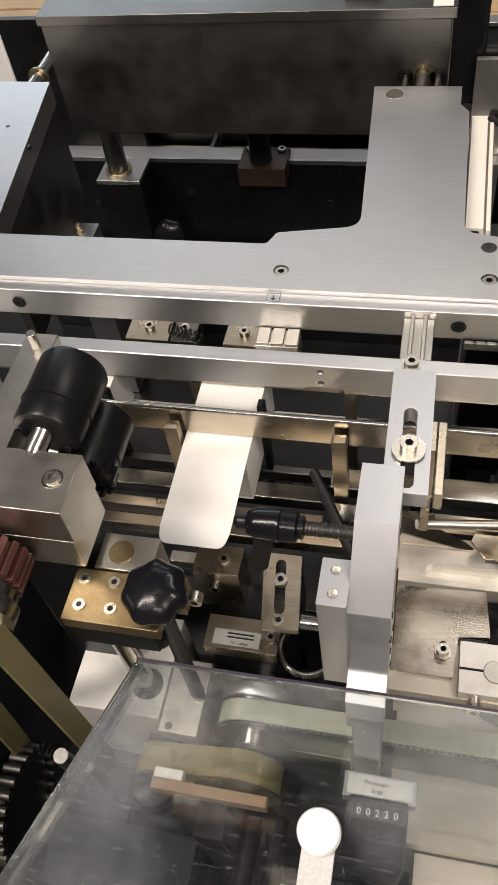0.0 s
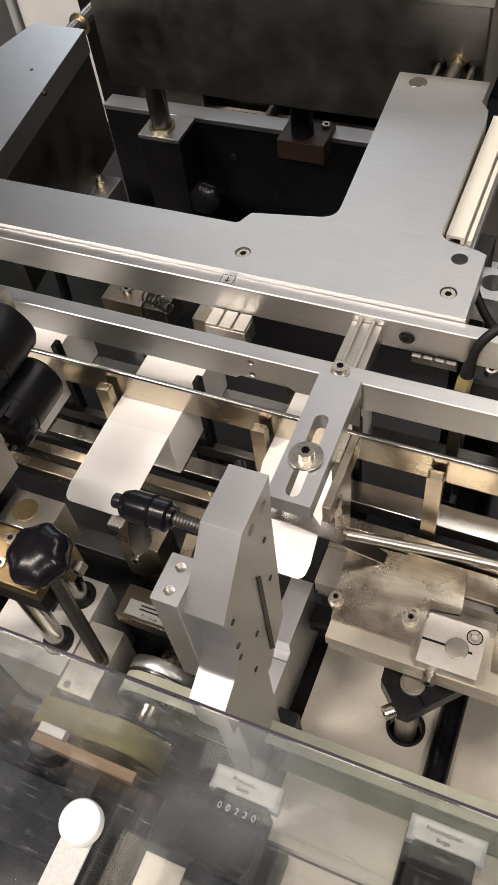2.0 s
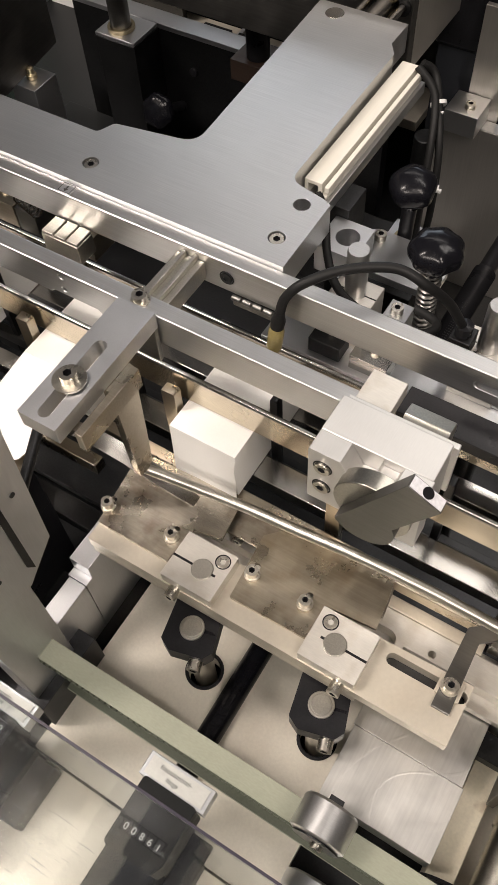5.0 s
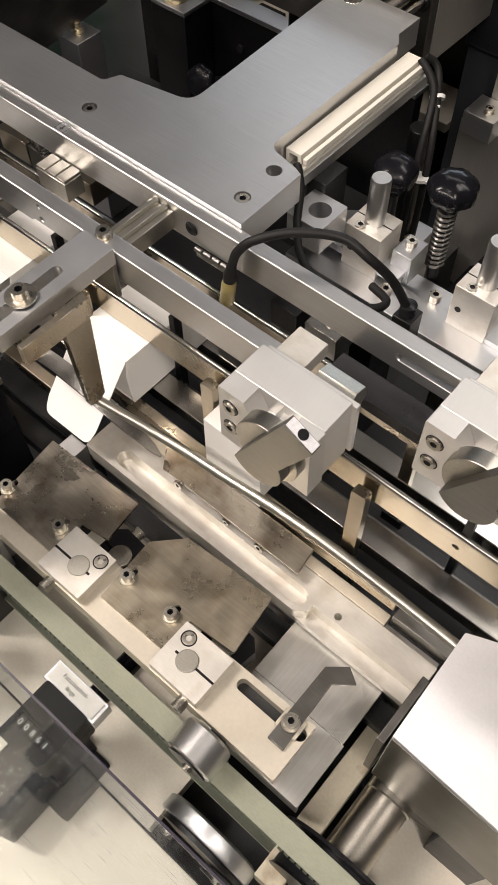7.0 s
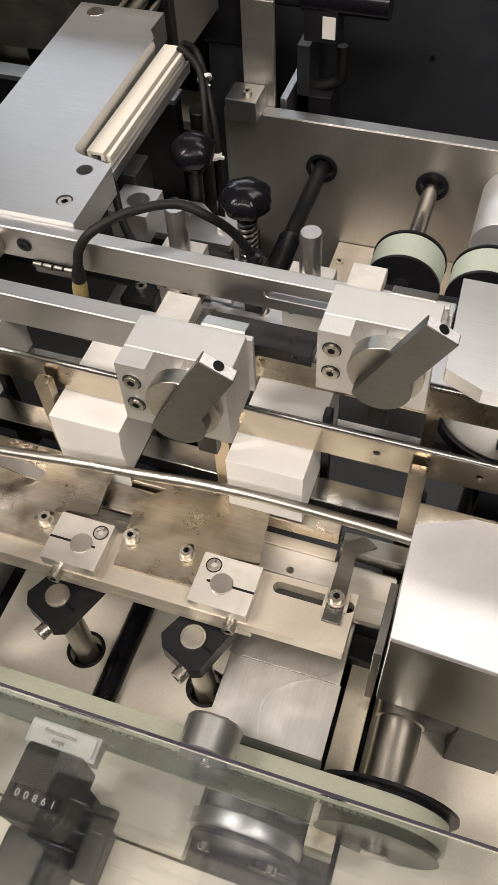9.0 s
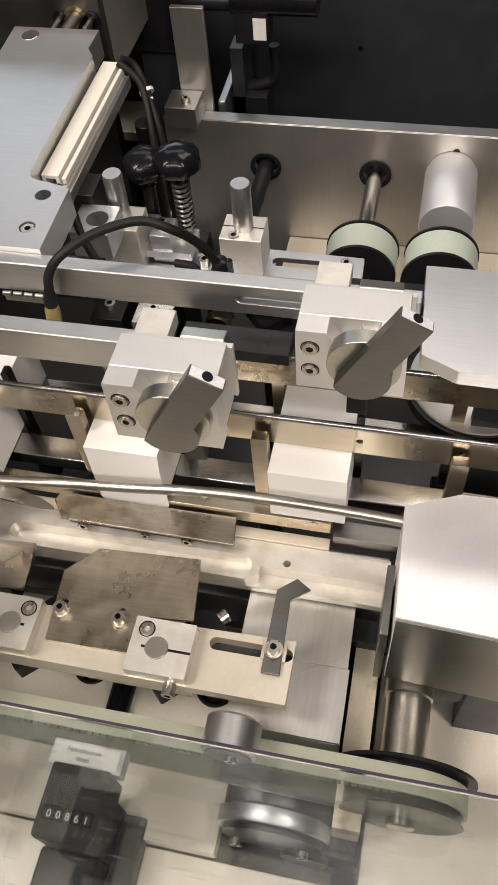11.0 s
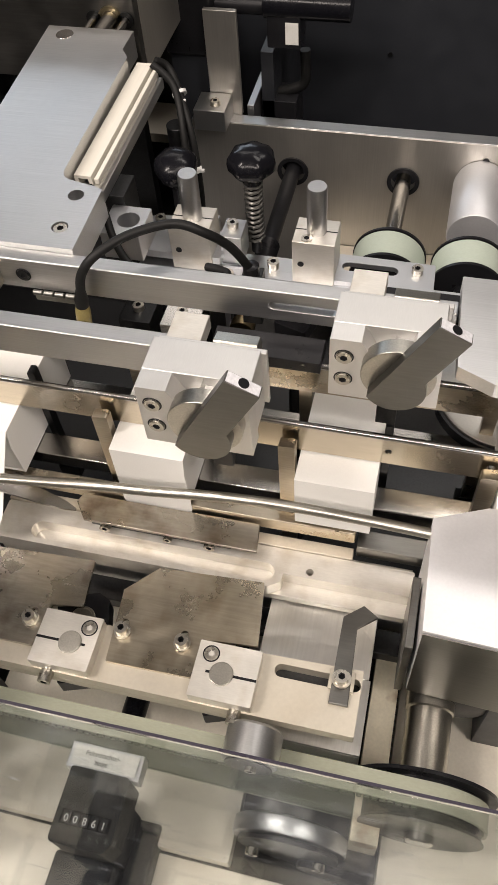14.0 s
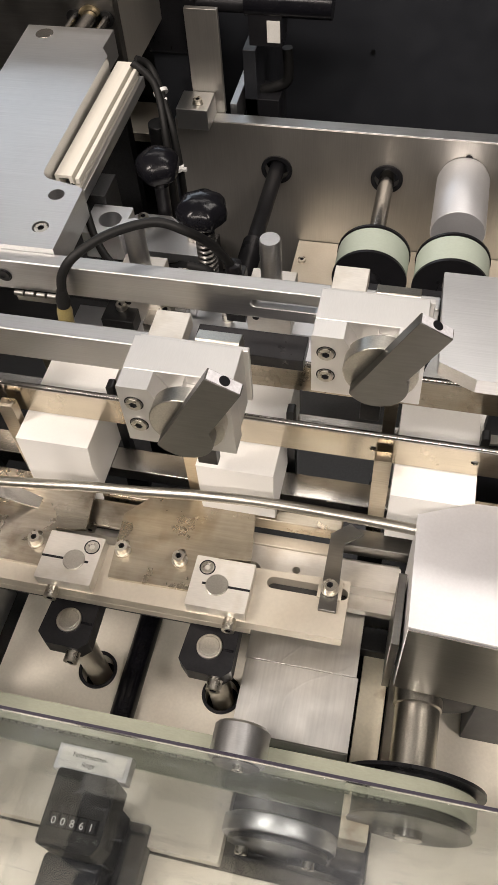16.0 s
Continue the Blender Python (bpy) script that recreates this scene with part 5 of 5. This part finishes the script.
    part("fork", box(bm_new(), 204, 240, 458, 486, -100, -60), BLACKED, ob)
    part("name_plate", box(bm_new(), 224, 238, 457.2, 458, -95, -72), LABEL, ob, "small pale label", bevel=0)
    part("rail", box(bm_new(), 178, 186, 455, 530, -200, -168), ALU_MATT, ob)
    part("hook", tube(bm_new(), [(237, 500, -123), (237, 500, -160), (222, 500, -171), (205, 500, -176)], 6, 10), RUBBER, ob, bevel=0)
    part("leg", box(bm_new(), 92, 144, 462, 536, -400, -116.4), CASTING, ob)
    part("latch", box(bm_new(), 190, 230, 480, 520, -400, -176), BLACKED, ob)


def scratched():
    """Stainless sheet with long curved scratches."""
    m = surface("scratched_stainless", (0.80, 0.79, 0.76), 0.36, 1.0, (500, 20, 500), 0.05, 0.06, 0.1, (0.4, 0.33, 0.24), 20, 0.12)
    nt = m.node_tree
    p = nt.nodes["Principled BSDF"]
    co = nt.nodes.new("ShaderNodeTexCoord")
    w = nt.nodes.new("ShaderNodeTexWave")
    w.inputs["Scale"].default_value, w.inputs["Distortion"].default_value, w.inputs["Detail"].default_value = 9.0, 14.0, 1.0
    nt.links.new(co.outputs["Object"], w.inputs["Vector"])
    g = ramp(nt, 0.0, 0.6, 0.985, 1.0)
    nt.links.new(w.outputs[1], g.inputs[0])
    b = nt.nodes.new("ShaderNodeBump")
    b.inputs["Strength"].default_value, b.inputs["Distance"].default_value = 0.3, 0.0003
    nt.links.new(g.outputs[0], b.inputs["Height"])
    nt.links.new(b.outputs[0], p.inputs["Normal"])
    return m


SHEET = scratched()

# ---------------------------------------------------------------- moving things
PITCH, CYCLE, HALF = 139.0, 3.613, 1.5
STEPS = ((-1.0, 0), (-0.86, 1.5), (-0.74, 6.5), (-0.62, 12), (-0.5, 21), (-0.36, 33), (-0.24, 46), (-0.12, 60), (0.0, 75), (0.14, 89), (0.26, 102), (0.4, 116), (0.5, 125), (0.64, 133), (0.9, 140.5), (1.1, 142))


def chain_travel(t):
    """Millimetres that the carton chain has gone at t seconds."""
    n = math.floor((t - HALF + 1.0) / CYCLE)
    u = t - HALF - n * CYCLE
    s = PITCH
    for (a, va), (b, vb) in zip(STEPS, STEPS[1:]):
        if a <= u <= b:
            s = (va + (vb - va) * (u - a) / (b - a)) * PITCH / 142
            break
    return n * PITCH + s


def chain_times():
    ts = {0.0, 16.0}
    for n in range(0, 5):
        for u, _ in STEPS:
            t = HALF + n * CYCLE + u
            if 0 < t < 16:
                ts.add(round(t, 3))
        if HALF + n * CYCLE + 1.9 < 16:
            ts.add(round(HALF + n * CYCLE + 1.9, 3))
    return sorted(ts)


FLAP = ((-400, 1), (-92, 2), (-30, 7), (10, 20), (52, 48), (80, 72), (110, 87), (150, 89), (900, 90))


def flap_angle(x):
    for (a, va), (b, vb) in zip(FLAP, FLAP[1:]):
        if a <= x <= b:
            return va + (vb - va) * (x - a) / (b - a)
    return 90 if x > 0 else 6


def carton(x):
    """White folding carton, its left side at x, with an open lid flap towards the front."""
    ob = thing("carton", x, -66, -172, "white blank folding carton with a long rounded tuck flap", "carton", "cartons on the line")
    bm = bm_new()
    plate(bm, [(x, -172), (x + 57, -172), (x + 57, -117), (x, -117)], -67, 36, [[(x + 0.8, -171.2), (x + 56.2, -171.2), (x + 56.2, -117.8), (x + 0.8, -117.8)]], axis="y")
    part("sleeve", bm, CARD, ob, bevel=0.3)
    bm = bm_new()
    plate(bm, [(-67, -118), (-67, -171), (-68, -168), (-70, -134)], x + 56.4, x + 57, axis="x")
    part("dust_flap", bm, CARD, ob, bevel=0)
    part("dust_flap", box(bm_new(), x + 1, x + 20, -66.9, -66.3, -168, -122), CARD, ob, bevel=0)
    part("rear_panel", box(bm_new(), x + 1, x + 56, 35, 36, -171, -118), CARD, ob, bevel=0)
    part("inner_leaflet", box(bm_new(), x + 2, x + 55, -66.2, 30, -170, -120), CARD, ob, bevel=0.5)
    # flap hinged at its own origin
    bm = bm_new()
    plate(bm, [(0.2, 0), (56.8, 0), (56.8, -56), (0.2, -56)], -0.5, 0.1)
    bmesh.ops.transform(bm, matrix=Matrix.Scale(0.001, 4), verts=bm.verts[:])
    fl = new("lid_flap", finish("lid_flap", bm, CARD))
    fl.parent = ob
    bm = bm_new()
    plate(bm, rounded([(0.2, 0), (56.8, 0), (56.8, -10), (54, -24), (3, -24), (0.2, -10)], [0, 0, 3, 10, 10, 3]), -0.5, 0.1)
    bmesh.ops.transform(bm, matrix=Matrix.Scale(0.001, 4), verts=bm.verts[:])
    tuck = new("tuck_tab", finish("tuck_tab", bm, CARD))
    tuck.parent = fl
    return ob, fl, tuck


def lug(x, y, z1, w, mat, label, grp):
    ob = thing("pusher_lug", x, y, -240, label, "lug", grp)
    bm = bm_new()
    plate(bm, rounded([(x - w / 2, -240), (x + w / 2, -240), (x + w / 2, z1), (x - w / 2, z1 - 1)], [0, 0, 2, 2]), y - 4, y + 4, axis="y")
    part("finger", bm, mat, ob)
    part("foot", box(bm_new(), x - 10, x + 10, y - 5, y + 5, -246, -234), DARK, ob)
    return ob


def swing_bar():
    """Front folding bar with two clamp blocks, built at the middle of its circle."""
    cx, cy = 305.4, -167.0
    ob = thing("folding_bar", cx, cy, -180, "swinging steel folding bar with two split clamp blocks and fold plates", "bar")
    bm = bm_new()
    plate(bm, rounded([(104, -186), (398, -186), (398, -141), (104, -148)], [1] * 4), -187, -176, [stadium(343, -152, 393, -152, 4.6)])
    part("bar", bm, CREAM, ob)
    # dark strip added below the slot to stand in for its shade
    part("slot_floor", box(bm_new(), 336, 397, -158, -146, -190, -187.2), DARK, ob)
    for x, xa, xb in ((197, -25, 18), (305.4, -19.5, 24)):
        left = xa < -22
        blk = part("clamp", plate(bm_new(), rounded([(x + xa, cy - 18), (x + xb, cy - 18), (x + xb, cy + 21), (x + xa, cy + 21)], [1] * 4), -187.4, -164.6), PALE, ob, "split aluminium clamp block", bevel=0.8)
        part("pin", cyl(bm_new(), (x, cy, -200), (x, cy, -163.4), 8.2, 32), TURNED, ob)
        part("slit", box(bm_new(), x + (xa if left else -11), x + (11 if left else xb), cy - 0.9, cy + 0.9, -164.9, -164.4), BLACKED, ob, bevel=0)
        sx = x + (10 if left else -10)
        bm = bm_new()
        plate(bm, circle(sx, cy + 12.5, 5.9, 24), -164.8, -164.3, [circle(sx, cy + 12.5, 5.0, 24)])
        part("counterbore", bm, BLACKED, ob, bevel=0)
        screw(ob, sx, cy + 12.5, -165.6, 4.7, 1.7)
        screw(ob, x + (-13 if left else 13), cy - 18, -178, 4.8, 9, axis="y")
        part("collar", lathe(bm_new(), (x, cy, -199), (0, 0, 1), [(12, 0), (12, 8), (10, 9)], 24), STEEL, ob, bevel=0)
    outlines = (([(96, -104), (190, -100), (194, -137), (171, -140), (168, -172), (104, -172)], RUSTY, ((103, -157), (160, -154))),
                ([(223, -172), (219, -118), (240, -96), (318, -92), (324, -140), (285, -143), (284, -171)], FOLD, ((228, -149), (272, -149))))
    for pts, mat, spots in outlines:
        bm = bm_new()
        plate(bm, rounded(pts, [1] * len(pts)), -175.6, -172.6, [stadium(a, b - 4, a, b + 7, 2.6) for a, b in spots])
        part("fold_plate", bm, mat, ob, "thin steel fold plate")
        for a, b in spots:
            screw(ob, a, b, -172.2, 4.6, 7.5, 6.0)
    part("edge_bar", box(bm_new(), 106, 332, -186, -174, -196, -187.6), CREAM, ob)
    bm = bm_new()
    plate(bm, [(378, -168), (391, -168), (389, -113), (402, -102), (391, -95), (378, -106)], -175.4, -172.8)
    part("finger", bm, LEVER, ob)
    part("finger_pad", box(bm_new(), 375.6, 393, -158, -144, -175.8, -173.6), CREAM, ob)
    screw(ob, 384, -151, -171.6, 4.8, 6, 6.6)
    return ob


def crank(cx, cy):
    ob = thing("crank_arm", cx, cy, -305, "blackened steel crank on an upright shaft", "crank", "folding cranks")
    part("shaft", cyl(bm_new(), (cx, cy, -330), (cx, cy, -198), 9.5, 26), TURNED, ob)
    bm = bm_new()
    plate(bm, rounded([(cx - 20, cy - 13), (cx - 12, cy - 20), (cx + 14, cy - 20), (cx + 20, cy - 14), (cx + 17, cy + 48), (cx - 17, cy + 48)], [2] * 6), -216, -200)
    part("arm", bm, BLACKED, ob, bevel=0.8)
    part("end_cap", cyl(bm_new(), (cx, cy, -200.4), (cx, cy, -197.6), 7.6, 26), TURNED, ob)
    part("slit", box(bm_new(), cx + 8, cx + 18, cy - 1, cy + 1, -200.2, -199.7), PLASTIC, ob, bevel=0)
    screw(ob, cx + 9, cy - 19, -209, 5.4, 9, axis="y")
    return ob


def rear_bar():
    cx, cy = 308.0, 100.0
    ob = thing("rear_folding_bar", cx, cy, -100, "swinging rear folding bar with two posts in split blocks", "bar")
    part("bar", box(bm_new(), cx - 160, cx + 120, cy - 38, cy - 6, -116, -104), ALU_MATT, ob)
    bm = bm_new()
    plate(bm, rounded([(cx - 130, cy - 8), (cx + 20, cy - 8), (cx + 20, cy + 24), (cx - 130, cy + 24)], [3] * 4), -125, -116.4)
    part("rear_plate", bm, ALU_MATT, ob)
    for x in (cx - 102, cx):
        part("block", box(bm_new(), x - 17, x + 17, cy - 16, cy + 14, -104, -62), PALE, ob)
        part("post", lathe(bm_new(), (x, cy, -62), (0, 0, 1), [(8, 0), (8, 40), (7.2, 42)], 28), ALU, ob, bevel=0)
        part("slit", box(bm_new(), x - 16.8, x + 16.8, cy - 0.5, cy + 0.5, -62, -61.8), BLACKED, ob, bevel=0)
        screw(ob, x - 6, cy - 11, -62.4, 4.4, 1.6)
        part("plug", cyl(bm_new(), (x - 10, cy - 16.4, -84), (x - 10, cy - 15.8, -84), 2.6, 12), BLACKED, ob, bevel=0)
    bm = bm_new()
    plate(bm, rounded([(cx + 4, cy - 14), (cx + 97, cy - 16), (cx + 96, cy + 17), (cx + 6, cy + 18)], [2] * 4), -103.8, -99, [stadium(cx + 26, cy + 4, cx + 62, cy + 4, 5)])
    part("slotted_plate", bm, ALU_MATT, ob)
    screw(ob, cx + 82, cy + 6, -99, 4.6, 5)
    part("side_block", box(bm_new(), cx - 80, cx - 62, cy - 4, cy + 20, -104, -76), ALU_MATT, ob)
    screw(ob, cx - 72, cy + 10, -76, 4.6, 5)
    screw(ob, cx - 36, cy - 2, -104, 5, 7)
    screw(ob, cx - 70, cy - 22, -104, 5, 7)
    part("spring", spring(bm_new(), (cx - 58, cy + 30, -104), (cx - 58, cy + 30, -40), 7, 1.5, 13), LEVER, ob, bevel=0)
    part("spindle", cyl(bm_new(), (cx - 58, cy + 30, -116), (cx - 58, cy + 30, -36), 4.6, 16), BLACKED, ob)
    star_knob(ob, (cx - 58, cy + 30, -26), (0, 0, 1), 20, 7, 16)
    return ob


def rear_crank(cx, cy):
    ob = thing("rear_crank_arm", cx, cy, -330, "dark crank under the rear folding bar", "crank", "folding cranks")
    part("shaft", cyl(bm_new(), (cx, cy, -400), (cx, cy, -142), 9, 22), STEEL, ob)
    bm = bm_new()
    plate(bm, rounded([(cx - 15, cy - 15), (cx + 15, cy - 15), (cx + 13, cy + 42), (cx - 13, cy + 42)], [3] * 4), -141, -128)
    part("arm", bm, BLACKED, ob)
    return ob


hall()
machine_body()
frame_plate()
guides()
clamp_block(254.5, -63.5, "clamp blocks on the rails")
clamp_block(358, -7, "clamp blocks on the rails")
columns()
left_drive()
front_drive()
right_side()
rear_side()
FRONT_BAR = swing_bar()
FRONT_CRANKS = [crank(197, -167), crank(305.4, -167)]
REAR_BAR = rear_bar()
REAR_CRANKS = [rear_crank(206, 100), rear_crank(308, 100)]
FLIGHTS = []
for k in range(-9, 1):
    x = 331 + PITCH * k
    # the line had a gap: the first flights carry no carton
    c, f, tuck = carton(x + 8) if k < -2 else (None, None, None)
    lugs = [lug(x, -50, -97, 12, WARM, "worn steel pusher lug behind a carton", "pusher lugs"),
            lug(x, 21, -98, 10, FOLD, "dark pusher lug on the rear chain", "pusher lugs"),
            lug(x + 68, -14, -104, 6, DARK, "dark leading lug before a carton", "pusher lugs")]
    FLIGHTS.append((x, c, f, tuck, lugs))


def motions():
    """Chain with cartons and lugs, and the two folding bars on their cranks."""
    times = chain_times()
    for x, c, f, tuck, lugs in FLIGHTS:
        if c:
            base = c.location.copy()
            walk(c, [(t, Matrix.Translation(base + Vector((chain_travel(t) / 1000, 0, 0)))) for t in times])
            walk(f, [(t, Matrix.Translation((0, -0.0012, 0.055)) @ pose(0, 0, 0, flap_angle(x + chain_travel(t)))) for t in times])
            walk(tuck, [(t, Matrix.Translation((0, -0.056, 0)) @ pose(0, 0, 0, 80 * min(1.0, max(0.0, (x + chain_travel(t) - 212) / 90)))) for t in times])
        for g in lugs:
            at = g.location.copy()
            walk(g, [(t, Matrix.Translation(at + Vector((chain_travel(t) / 1000, 0, 0)))) for t in times])
    ts = [i * 0.2 for i in range(81)]
    def turn(t):
        return 360.0 / CYCLE * (t - 12.373)
    r = 0.0326
    at = FRONT_BAR.location.copy()
    walk(FRONT_BAR, [(t, Matrix.Translation(at + Vector((r * math.sin(radians(turn(t))), r * math.cos(radians(turn(t))), 0)))) for t in ts])
    at2 = REAR_BAR.location.copy()
    walk(REAR_BAR, [(t, Matrix.Translation(at2 + Vector((r * math.sin(radians(turn(t))), -r * math.cos(radians(turn(t))), 0)))) for t in ts])
    for g in FRONT_CRANKS:
        p = g.location.copy()
        walk(g, [(t, Matrix.Translation(p) @ pose(0, 0, 0, 0, 0, -turn(t))) for t in ts])
    for g in REAR_CRANKS:
        p = g.location.copy()
        walk(g, [(t, Matrix.Translation(p) @ pose(0, 0, 0, 0, 0, 180 + turn(t))) for t in ts])


motions()
